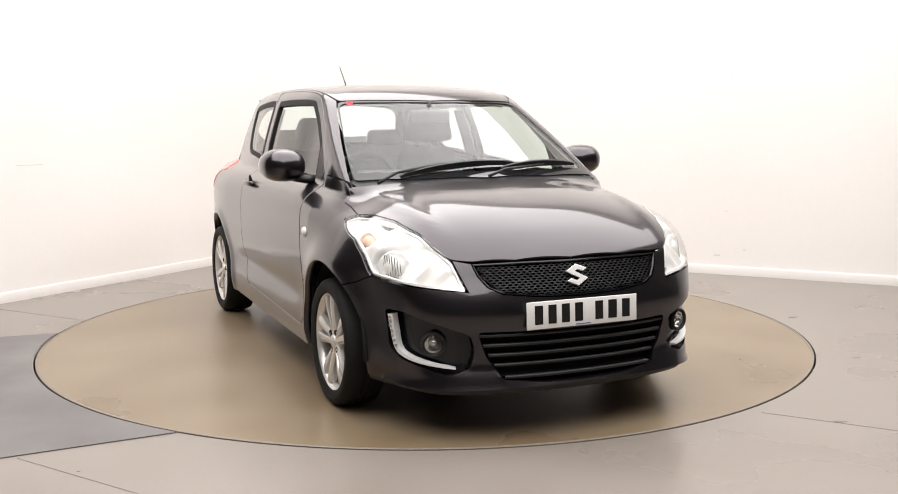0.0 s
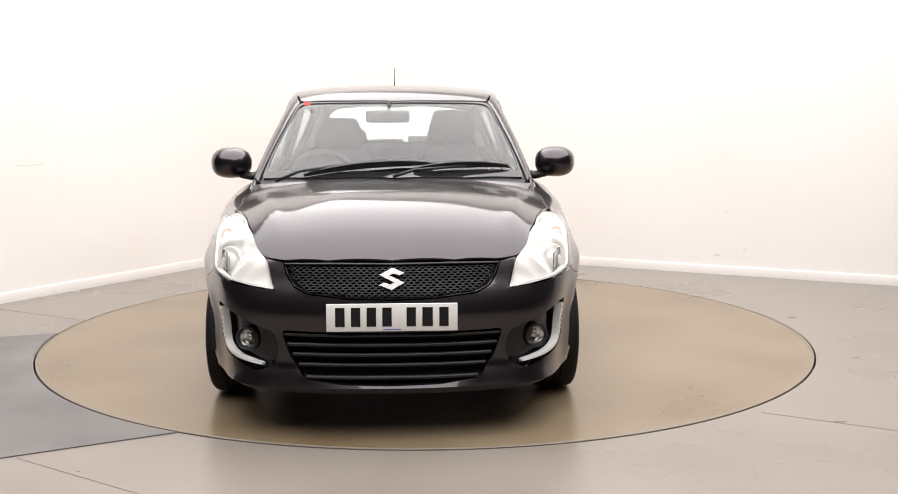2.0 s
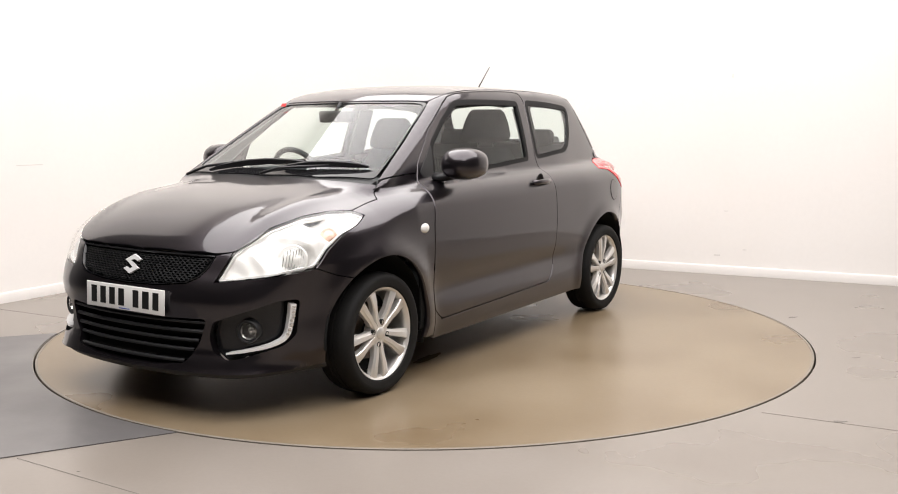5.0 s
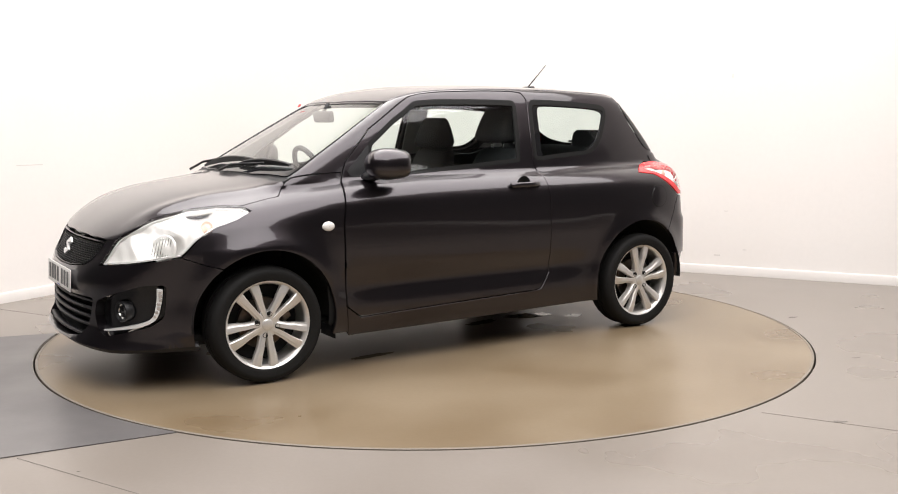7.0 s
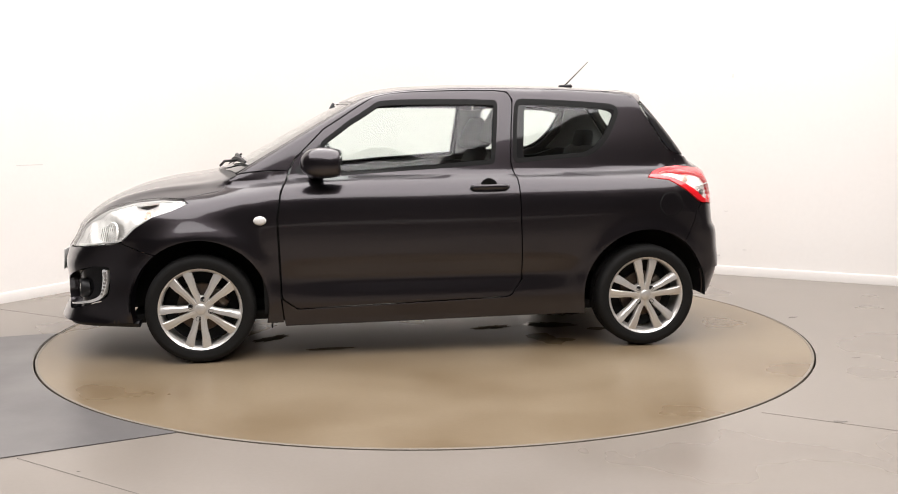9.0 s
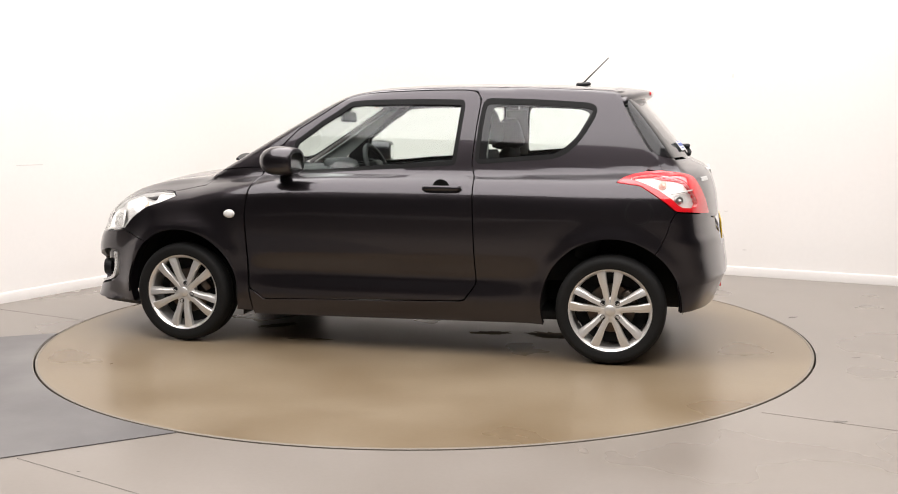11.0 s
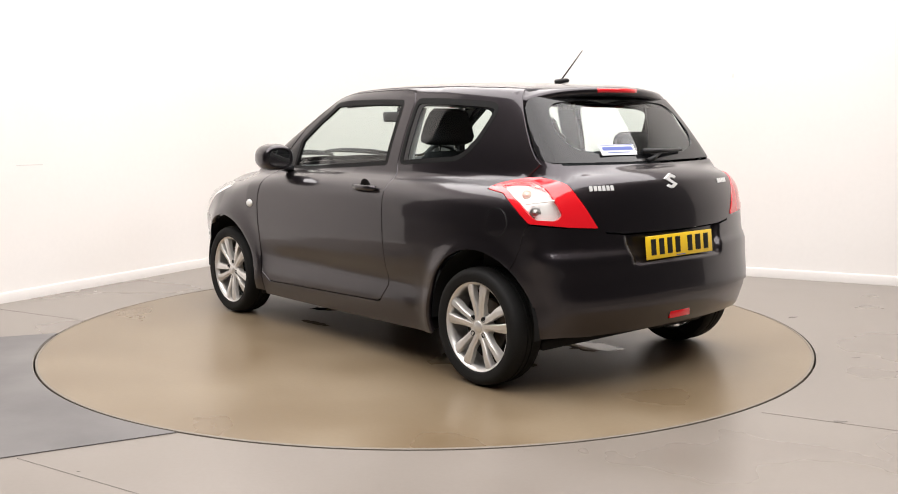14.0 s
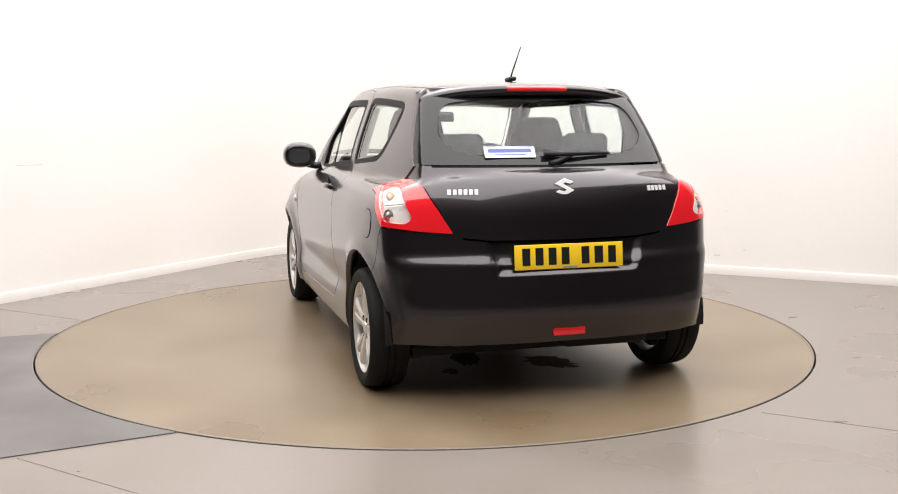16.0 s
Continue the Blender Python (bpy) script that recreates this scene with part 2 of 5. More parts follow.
STAIN = material("grey_scuff", (0.16, 0.145, 0.13), 0.6, 0, 0, 0.4, 80)
for s, z, w, h, d in ((3.235, 0.96, 0.22, 0.006, "L"), (4.10, 1.618, 0.008, 0.034, "R"), (4.082, 0.526, 0.035, 0.006, "R"), (4.02, 0.158, 0.05, 0.012, "R"), (4.239, 0.213, 0.03, 0.008, "R")):
    way = LEFT_DIR if d == "L" else RIGHT_DIR
    place = CORNER + way * s
    tagged(part("wall_mark", box_bm(w, 0.003, h, 0.001, pose(place.x, place.y, z, 0, 0, math.degrees(math.atan2(way.y, way.x)))), material("faint_scuff", (0.68, 0.65, 0.62), 0.8), None, smooth=False),
           "faint grey scuff on the white wall", kind="structure")
for k, (x, y, w, a) in enumerate(((-1.284, -2.424, 0.014, 0), (2.30, -0.80, 0.05, 20), (1.743, -1.913, 0.06, 5), (2.36, 0.29, 0.07, 30), (-2.15, 2.02, 0.03, 10))):
    outline = [(w * (0.5 + 0.2 * math.sin(3 * t + k)) * math.cos(t), w * 0.35 * (0.5 + 0.2 * math.cos(2 * t + k)) * math.sin(t)) for t in (i * math.pi / 6 for i in range(12))]
    tagged(part("floor_stain", prism(outline, 0.0008, pose(x, y, 0.0004, 0, 0, a)), STAIN, None, smooth=False), "small dark spot on the floor", kind="structure")

# the turntable: a round steel-edged disc set flush in the floor
turntable = tagged(new("turntable"), "round beige painted vehicle turntable with a dark edge gap", "turntable")
disc_bm = lathe([(0.0005, 0.002), (0.7, 0.002), (1.4, 0.002), (TABLE_R - GAP - 0.02, 0.002), (TABLE_R - GAP - 0.004, 0.001), (TABLE_R - GAP, -0.004), (TABLE_R - GAP, -0.10), (0.0005, -0.10)], 192, "Z")
part("platform", disc_bm, DISC_PAINT, turntable, smooth=False)
part("edge_band", lathe([(TABLE_R - GAP - 0.012, 0.0035), (TABLE_R - GAP - 0.002, 0.0035), (TABLE_R - GAP + 0.001, 0.002), (TABLE_R - GAP + 0.001, -0.03), (TABLE_R - GAP - 0.012, -0.03), (TABLE_R - GAP - 0.012, 0.0035)], 192, "Z"),
     material("pale_worn_edge", (0.20, 0.172, 0.138), 0.4, 0, 0, 0.2, 60), turntable, "pale worn rim", smooth=False)

# water that has dripped from the car and lies on the disc
WATER = material("still_water_film", (0.19, 0.152, 0.108), 0.035, 0, 0, 0.2, 30, 0.0, ior=1.33)
wet = random.Random(5)
for x, y, rx, ry, a in ((-0.40, 0.01, 0.15, 0.055, 10), (-0.78, 0.0, 0.20, 0.09, -15), (-0.97, -0.40, 0.20, 0.12, 30), (0.94, 0.10, 0.14, 0.06, 40), (-1.02, 0.16, 0.07, 0.05, 0), (0.62, 0.42, 0.16, 0.035, 5)):
    outline = [(rx * k * math.cos(t), ry * k * math.sin(t)) for t, k in ((i * math.pi / 16, wet.uniform(0.62, 1.0)) for i in range(32))]
    part("puddle", prism(outline, 0.0006, pose(x, y, 0.0021, 0, 0, a)), WATER, turntable, "thin puddle of dripped water", smooth=False)

# ------------------------------------------------ the car's outer form
car = tagged(new("car"), "dark graphite three-door hatchback parked on the turntable", "car")


def curve(pts):
    """A smooth function through (at, value) pairs, clamped at the ends."""
    xs = np.array([p[0] for p in pts], float)
    ys = np.array([p[1] for p in pts], float)
    d = np.diff(ys) / np.diff(xs)
    m = np.zeros_like(ys)
    m[1:-1] = np.where(d[:-1] * d[1:] > 0, 2 * d[:-1] * d[1:] / (d[:-1] + d[1:] + 1e-12), 0)
    m[0], m[-1] = d[0], d[-1]

    def f(x):
        x = np.asarray(x, float)
        i = np.clip(np.searchsorted(xs, x) - 1, 0, len(xs) - 2)
        h = xs[i + 1] - xs[i]
        t = (x - xs[i]) / h
        inside = np.clip(t, 0, 1)
        t2, t3 = inside ** 2, inside ** 3
        y = (2 * t3 - 3 * t2 + 1) * ys[i] + (t3 - 2 * t2 + inside) * h * m[i] + (3 * t2 - 2 * t3) * ys[i + 1] + (t3 - t2) * h * m[i + 1]
        return y + np.where(t < 0, t * h * m[i], 0) + np.where(t > 1, (t - 1) * h * m[i + 1], 0)
    return f


WHEEL_X, WHEEL_Z, TYRE_R = 1.224, 0.286, 0.287
ARCH_Z = 0.300
side_z = curve([(0.10, 0.802), (0.20, 0.816), (0.27, 0.824), (0.33, 0.826), (0.42, 0.824), (0.55, 0.838), (0.66, 0.846), (0.78, 0.845),
                (0.86, 0.838), (0.91, 0.822), (0.95, 0.798), (1.00, 0.762), (1.06, 0.715), (1.12, 0.66)])
side_x = curve([(-2.0, 0.16), (-1.75, 0.072), (-1.55, 0.040), (-1.3, 0.016), (-0.9, 0.0), (0.8, 0.0), (1.1, 0.0), (1.35, 0.010), (1.55, 0.048), (1.75, 0.105), (2.0, 0.20)])
front_z = curve([(0.10, 1.90), (0.14, 1.985), (0.18, 2.025), (0.24, 2.030), (0.30, 2.005), (0.42, 2.005), (0.50, 2.012), (0.57, 1.995), (0.64, 1.960), (0.72, 1.925), (0.80, 1.86), (0.9, 1.75)])
rear_z = curve([(0.10, 1.62), (0.18, 1.70), (0.25, 1.760), (0.34, 1.800), (0.44, 1.826), (0.55, 1.812), (0.64, 1.803), (0.69, 1.779), (0.75, 1.770), (0.85, 1.757), (0.97, 1.722), (1.05, 1.665), (1.2, 1.55)])
hood_x = curve([(-2.2, 1.02), (-1.6, 1.045), (-0.6, 1.05), (0.6, 1.045), (0.95, 1.02), (1.23, 0.975), (1.43, 0.945), (1.6, 0.903), (1.76, 0.837), (1.86, 0.775), (1.95, 0.688), (2.05, 0.57)])
roof_x = curve([(-1.7, 1.385), (-1.42, 1.430), (-1.03, 1.463), (-0.66, 1.478), (-0.3, 1.481), (0.05, 1.470), (0.25, 1.447), (0.42, 1.408), (0.6, 1.335), (0.9, 1.18)])
green_z = curve([(0.95, 0.735), (1.04, 0.714), (1.15, 0.686), (1.25, 0.655), (1.37, 0.614), (1.45, 0.582), (1.52, 0.54)])
green_x = curve([(-1.7, 0.125), (-1.4, 0.074), (-1.12, 0.043), (-0.7, 0.010), (-0.3, 0.0), (0.1, 0.010), (0.4, 0.032), (0.8, 0.030), (1.2, 0.040)])


def smooth_max(k, *fs):
    top = np.maximum.reduce(fs)
    return top + k * np.log(sum(np.exp((f - top) / k) for f in fs))


def body_field(x, y, z):
    """Below nought inside the car's outer skin, above it outside; about metres."""
    ay = np.abs(y)
    flare = 0
    for wx in (WHEEL_X, -WHEEL_X):
        r = np.hypot(x - wx, z - ARCH_Z)
        flare = flare + (0.026 if wx > 0 else 0.016) * np.exp(-((r - 0.355) / (0.075 if wx > 0 else 0.055)) ** 2) * np.clip((z - 0.1) * 6, 0, 1)
    flare = flare + 0.008 * np.exp(-((x + 1.28) / 0.42) ** 2 - ((z - 0.76) / 0.13) ** 2) + 0.007 * np.exp(-((x - 1.22) / 0.35) ** 2 - ((z - 0.72) / 0.11) ** 2)
    flare = flare - 0.016 * np.exp(-((z - 0.43) / 0.06) ** 2) * np.clip(1 - (x / 0.8) ** 4, 0, 1)
    flare = flare - 0.034 * np.clip((z - 0.66) / 0.18, 0, 1) * np.clip((x - 0.95) / 0.35, 0, 1)
    taper = side_x(x) * np.clip(1.25 - 0.3 * z, 0.8, 1.3)
    side = ay - (side_z(z) - taper + flare)
    front = (x - (front_z(z) - 0.34 * ay ** 2.3 - 0.25 * np.maximum(ay - 0.55, 0) ** 1.5)) * 0.9
    rear = (-x - (rear_z(z) - 0.26 * ay ** 2.3)) * 0.95
    shoulder = np.clip((x - 0.3) / 0.9, 0, 1)
    top = (z - (hood_x(x) - (0.080 + 0.036 * shoulder) * (ay / 0.76) ** 3.0)) * 0.95
    ridge = 0.012 * np.exp(-((ay - 0.60 + 0.10 * np.clip(x - 1.0, 0, 1)) / 0.05) ** 2) * np.clip((x - 0.9) * 2, 0, 1) * np.clip((1.9 - x) * 4, 0, 1)
    low = smooth_max(0.022, smooth_max(0.034, side, front, rear), top - ridge, 0.15 - z)
    gside = (ay - (green_z(z) - green_x(x))) * 0.95
    screen = ((x - (1.150 - 1.7875 * (z - 0.985) - 0.25 * y * y)) * 0.49)
    back = (-x - (1.602 - 0.70 * (z - 1.06) - 0.35 * (z - 1.06) ** 2 - 0.20 * y * y)) * 0.82
    groof = (z - (roof_x(x) - 0.035 * (ay / 0.6) ** 2.2)) * 0.95
    cabin = smooth_max(0.016, smooth_max(0.018, gside, screen, back), groof, 0.93 - z)
    return -smooth_max(0.008, -low, -cabin)


AXIS = {"tube": None, "nose": 1.05, "tail": -1.0}
UNIT = {"tube": 0.8, "nose": 0.9, "tail": 0.8, "headlamp": 0.55, "taillamp": 0.55}
CENTRE = {"headlamp": (1.20, 0.25, 0.52), "taillamp": (-1.15, 0.25, 0.72)}
TUBE_Z = 0.60


def to_uv(domain, p):
    x, y, z = p
    if domain == "tube":
        return (x, math.atan2(z - TUBE_Z, y) * UNIT[domain])
    if domain in CENTRE:
        cx, cy, cz = CENTRE[domain]
        s = 1 if domain == "headlamp" else -1
        return (math.atan2(y - cy, (x - cx) * s) * UNIT[domain], math.atan2(z - cz, math.hypot(x - cx, y - cy)) * UNIT[domain])
    if domain == "nose":
        return (math.atan2(y, x - AXIS["nose"]) * UNIT[domain], z)
    return (math.atan2(y, AXIS["tail"] - x) * UNIT[domain], z)


def cast(domain, uv, lift=0.0):
    """Places on the skin and their normals, for a row of (u, v)."""
    uv = np.asarray(uv, float).reshape(-1, 2)
    n = len(uv)
    if domain == "tube":
        a = uv[:, 1] / UNIT[domain]
        o = np.stack([uv[:, 0], np.zeros(n), np.full(n, TUBE_Z)], 1)
        d = np.stack([np.zeros(n), np.cos(a), np.sin(a)], 1)
    elif domain in CENTRE:
        a, e = uv[:, 0] / UNIT[domain], uv[:, 1] / UNIT[domain]
        o = np.tile(CENTRE[domain], (n, 1))
        s = 1 if domain == "headlamp" else -1
        d = np.stack([s * np.cos(a) * np.cos(e), np.sin(a) * np.cos(e), np.sin(e)], 1)
    elif domain == "nose":
        a = uv[:, 0] / UNIT[domain]
        o = np.stack([np.full(n, AXIS["nose"]), np.zeros(n), uv[:, 1]], 1)
        d = np.stack([np.cos(a), np.sin(a), np.zeros(n)], 1)
    else:
        a = uv[:, 0] / UNIT[domain]
        o = np.stack([np.full(n, AXIS["tail"]), np.zeros(n), uv[:, 1]], 1)
        d = np.stack([-np.cos(a), np.sin(a), np.zeros(n)], 1)
    radii = np.linspace(1.5, 0.0, 31)
    field = body_field(*(o[None] + d[None] * radii[:, None, None]).reshape(-1, 3).T).reshape(31, n)
    first = np.argmax(field < 0, 0)
    lo, hi = radii[first], radii[np.maximum(first - 1, 0)]
    for _ in range(13):
        mid = (lo + hi) / 2
        ins = body_field(*(o + d * mid[:, None]).T) < 0
        lo, hi = np.where(ins, mid, lo), np.where(ins, hi, mid)
    p = o + d * lo[:, None]
    e = 2e-3
    around = np.concatenate([p + s for s in np.eye(3) * e] + [p - s for s in np.eye(3) * e])
    f = body_field(*around.T).reshape(6, n)
    g = (f[:3] - f[3:]).T
    g /= np.linalg.norm(g, axis=1)[:, None] + 1e-9
    return p + g * lift, g


def on_skin(domain, p, lift=0.0):
    q, g = cast(domain, [to_uv(domain, p)], lift)
    return Vector(q[0]), Vector(g[0])


def rounded(poly, amount=0.0, steps=2):
    """Corners cut back smoothly."""
    pts = [np.array(p, float) for p in poly]
    if not amount:
        return pts
    out = []
    n = len(pts)
    for i in range(n):
        a, b, c = pts[i - 1], pts[i], pts[(i + 1) % n]
        la, lc = np.linalg.norm(a - b), np.linalg.norm(c - b)
        da, dc = min(amount, la * 0.45), min(amount, lc * 0.45)
        p, q = b + (a - b) * da / la, b + (c - b) * dc / lc
        for k in range(steps + 2):
            t = k / (steps + 1)
            out.append((1 - t) ** 2 * p + 2 * t * (1 - t) * b + t * t * q)
    return out


def inset(poly, gap):
    """The outline drawn in by gap."""
    pts = np.array(poly)
    a, c = np.roll(pts, 1, 0), np.roll(pts, -1, 0)
    area = np.sum(pts[:, 0] * c[:, 1] - c[:, 0] * pts[:, 1])
    t1, t2 = pts - a, c - pts
    t1 /= np.linalg.norm(t1, axis=1)[:, None] + 1e-9
    t2 /= np.linalg.norm(t2, axis=1)[:, None] + 1e-9
    n1, n2 = np.stack([-t1[:, 1], t1[:, 0]], 1), np.stack([-t2[:, 1], t2[:, 0]], 1)
    m = n1 + n2
    m /= np.maximum(np.sum(m * n1, 1), 0.45)[:, None] + 1e-9
    return pts + m * (gap if area > 0 else -gap)


def dense(poly, h):
    out = []
    n = len(poly)
    for i in range(n):
        a, b = np.array(poly[i]), np.array(poly[(i + 1) % n])
        k = max(1, int(math.ceil(np.linalg.norm(b - a) / h)))
        out += [a + (b - a) * j / k for j in range(k)]
    return np.array(out)


def inside(points, poly):
    x, y = points[:, 0], points[:, 1]
    res = np.zeros(len(points), bool)
    n = len(poly)
    for i in range(n):
        x0, y0 = poly[i]
        x1, y1 = poly[(i + 1) % n]
        if y0 != y1:
            hit = ((y0 > y) != (y1 > y)) & (x < (x1 - x0) * (y - y0) / (y1 - y0) + x0)
            res ^= hit
    return res


def panel(name, domain, outline, mat, parent, h=0.03, gap=0.0025, depth=0.014, lift=0.0, holes=(), round_by=0.0, hole_round=0.0,
          mirror=False, label="", shape=None):
    """A skin panel with turned-in edges. outline: 3D corners near the skin. shape(points, uv) may push the places about."""
    uv = rounded([to_uv(domain, p) for p in outline], round_by)
    border = dense(inset(uv, gap), h * 0.6)
    rims = [border]
    for hole in holes:
        rims.append(dense(inset(rounded([to_uv(domain, p) for p in hole], hole_round), -gap), h * 0.6))
    lo, hi = border.min(0), border.max(0)
    gx, gy = np.meshgrid(np.arange(lo[0] + h / 2, hi[0], h), np.arange(lo[1] + h / 2, hi[1], h))
    grid = np.stack([gx.ravel(), gy.ravel()], 1)
    keep = inside(grid, border)
    for r in rims[1:]:
        keep &= ~inside(grid, r)
    edge_pts = np.concatenate(rims)
    grid = grid[keep]
    if len(grid):
        near = np.sqrt(np.min((grid[:, None, 0] - edge_pts[None, :, 0]) ** 2 + (grid[:, None, 1] - edge_pts[None, :, 1]) ** 2, 1))
        grid = grid[near > h * 0.42]
    pts = np.concatenate([edge_pts, grid])
    edges, at = [], 0
    for r in rims:
        edges += [(at + i, at + (i + 1) % len(r)) for i in range(len(r))]
        at += len(r)
    vs, _, fs, *_ = delaunay_2d_cdt([Vector(p) for p in pts], edges, [], 0, 1e-6)
    uvs = np.array([tuple(v) for v in vs])
    mids = np.array([uvs[list(f)].mean(0) for f in fs])
    ok = inside(mids, border)
    for r in rims[1:]:
        ok &= ~inside(mids, r)
    fs = [f for f, k in zip(fs, ok) if k]
    p, g = cast(domain, uvs, lift)
    if shape:
        p = shape(p, uvs, g)
    verts, faces, normals = list(p), [], list(g)
    for f in fs:
        a, b, c = (p[i] for i in f[:3])
        n = np.cross(b - a, c - a)
        faces.append(tuple(f) if n @ g[f[0]] > 0 else tuple(reversed(f)))
    ends = {}
    for f in faces:
        for i in range(len(f)):
            ends[(f[i], f[(i + 1) % len(f)])] = True
    for a, b in [e for e in ends if (e[1], e[0]) not in ends]:
        base = len(verts)
        out = np.cross(p[b] - p[a], g[a])
        out /= np.linalg.norm(out) + 1e-9
        bend = 0.5 * out + 0.5 * g[a]
        verts += [p[a], p[b], p[b] - g[b] * depth, p[a] - g[a] * depth]
        normals += [bend, bend, out, out]
        faces.append((base + 1, base, base + 3, base + 2))
    normals = np.array(normals)
    if shape:
        normals = None
    made = []
    for side in ((1, -1) if mirror else (1,)):
        vv = [(v[0], v[1] * side, v[2]) for v in verts]
        ff = faces if side == 1 else [tuple(reversed(f)) for f in faces]
        ob = mesh_object(name, vv, ff, mat, parent[0 if side == 1 else 1] if isinstance(parent, tuple) else parent, smooth=True, label=label)
        if normals is not None:
            nn = normals * np.array([1, side, 1])
            ob.data.normals_split_custom_set_from_vertices([tuple(q) for q in nn])
        made.append(ob)
    return made if mirror else made[0]


def snap(domain, pts):
    """The same corners, set exactly on the skin."""
    return [tuple(float(c) for c in q) for q in cast(domain, [to_uv(domain, p) for p in pts])[0]]


def both(half):
    """The whole outline from its half on the car's left side, given from the middle line round to the middle line."""
    return list(half) + [(x, -y, z) for x, y, z in reversed(half) if abs(y) > 1e-6]


def arc_pts(wx, r, a0, a1, n, y=0.82):
    return [(wx + r * math.cos(math.radians(a0 + (a1 - a0) * i / n)), y, ARCH_Z + r * math.sin(math.radians(a0 + (a1 - a0) * i / n))) for i in range(n + 1)]


def at_front(y, z):
    a = np.linspace(-0.02, 1.55, 160) * UNIT["nose"]
    p, _ = cast("nose", np.stack([a, np.full(160, z)], 1))
    return (*p[int(np.argmin(np.abs(p[:, 1] - abs(y))))][:1], y, z)


def at_rear(y, z):
    a = np.linspace(-0.02, 1.45, 160) * UNIT["tail"]
    p, _ = cast("tail", np.stack([a, np.full(160, z)], 1))
    return (*p[int(np.argmin(np.abs(p[:, 1] - abs(y))))][:1], y, z)


def at_side(x, z):
    a = np.linspace(-0.55, 1.35, 200) * UNIT["tube"]
    p, _ = cast("tube", np.stack([np.full(200, x), a], 1))
    return (x, float(p[int(np.argmin(np.abs(p[:, 2] - z)))][1]), z)


def at_top(x, y):
    a = np.linspace(0.2, math.pi / 2 + 0.02, 200) * UNIT["tube"]
    p, _ = cast("tube", np.stack([np.full(200, x), a], 1))
    return (x, y, float(p[int(np.argmin(np.abs(p[:, 1] - y)))][2]))


sides = lambda *pts: [at_side(*p) for p in pts]
fronts = lambda *pts: [at_front(*p) for p in pts]
rears = lambda *pts: [at_rear(*p) for p in pts]
tops = lambda *pts: [at_top(*p) for p in pts]
arch = lambda wx, r, a0, a1, n: [at_side(p[0], p[2]) for p in arc_pts(wx, r, a0, a1, n)]

# outlines that neighbours share
LAMP_TOP = [(1.275, 0.775, 0.846), (1.309, 0.728, 0.868), (1.42, 0.690, 0.878), (1.545, 0.640, 0.858), (1.690, 0.580, 0.805), (1.848, 0.512, 0.717)]
LAMP_TOP = snap("headlamp", LAMP_TOP)
LAMP_LOW = [at_front(0.473, 0.596), (1.74, 0.66, 0.612), (1.605, 0.755, 0.635)]
LAMP_LOW = snap("headlamp", LAMP_LOW)
LAMP_OUT = sides((1.55, 0.715), (1.46, 0.775), (1.36, 0.807))
TAIL_TOP = [(-1.245, 0.800, 0.962), (-1.29, 0.785, 1.005), (-1.35, 0.760, 1.035), (-1.42, 0.720, 1.048), (-1.49, 0.675, 1.035)]
TAIL_TOP = snap("taillamp", TAIL_TOP)
TAIL_INNER = rears((0.622, 0.975), (0.572, 0.880), (0.512, 0.777))
TAIL_LOW = rears((0.66, 0.787)) + [(-1.528, 0.776, 0.800)]
TAIL_LOW = snap("taillamp", TAIL_LOW)
TAIL_FRONT = sides((-1.45, 0.880), (-1.36, 0.935))
DOOR = sides((0.815, 0.76), (0.793, 0.90), (0.745, 1.005), (0.722, 1.063), (0.560, 1.225), (0.368, 1.347), (0.278, 1.400), (0.205, 1.416), (-0.40, 1.434), (-0.47, 1.426),
             (-0.497, 1.381), (-0.480, 1.236), (-0.465, 1.045), (-0.490, 0.96), (-0.497, 0.80), (-0.512, 0.40), (-0.45, 0.312), (-0.42, 0.303), (0.72, 0.270), (0.80, 0.33))
DOOR_WINDOW = sides((0.605, 0.985), (0.568, 1.150), (0.415, 1.263), (0.256, 1.367), (-0.402, 1.369), (-0.367, 1.038), (-0.06, 1.016), (0.265, 0.995), (0.45, 0.983))
QUARTER_WINDOW = sides((-0.515, 1.378), (-0.83, 1.367), (-1.075, 1.352), (-1.112, 1.335), (-1.110, 1.300), (-1.040, 1.175), (-0.970, 1.102), (-0.901, 1.072), (-0.484, 1.042), (-0.496, 1.236))
QUARTER_CLEAR = sides((-0.565, 1.345), (-1.02, 1.328), (-1.078, 1.310), (-1.076, 1.29), (-1.012, 1.18), (-0.948, 1.120), (-0.885, 1.090), (-0.540, 1.062))
HOOD_EDGE = [(1.18, 0.711, 0.889), (1.109, 0.717, 0.902), (1.056, 0.673, 0.965)]

hood = panel("hood", "tube", both(tops((1.915, 0.0), (1.905, 0.25), (1.876, 0.43)) + LAMP_TOP[:0:-1] + HOOD_EDGE +
             tops((1.08, 0.62), (1.135, 0.35), (1.16, 0.0))), PAINT, car, 0.028, depth=0.03, round_by=0.012)
panel("front_fender", "tube", LAMP_TOP[:2] + HOOD_EDGE + [at_side(1.02, 0.985), at_side(0.748, 1.008), at_side(0.796, 0.90), at_side(0.818, 0.76),
      at_side(0.805, 0.33), at_side(0.79, 0.20)] + arch(WHEEL_X, 0.355, 196, 52, 26) + [at_side(1.52, 0.60), LAMP_LOW[2]] + LAMP_OUT, PAINT, car, 0.028, depth=0.03, mirror=True)
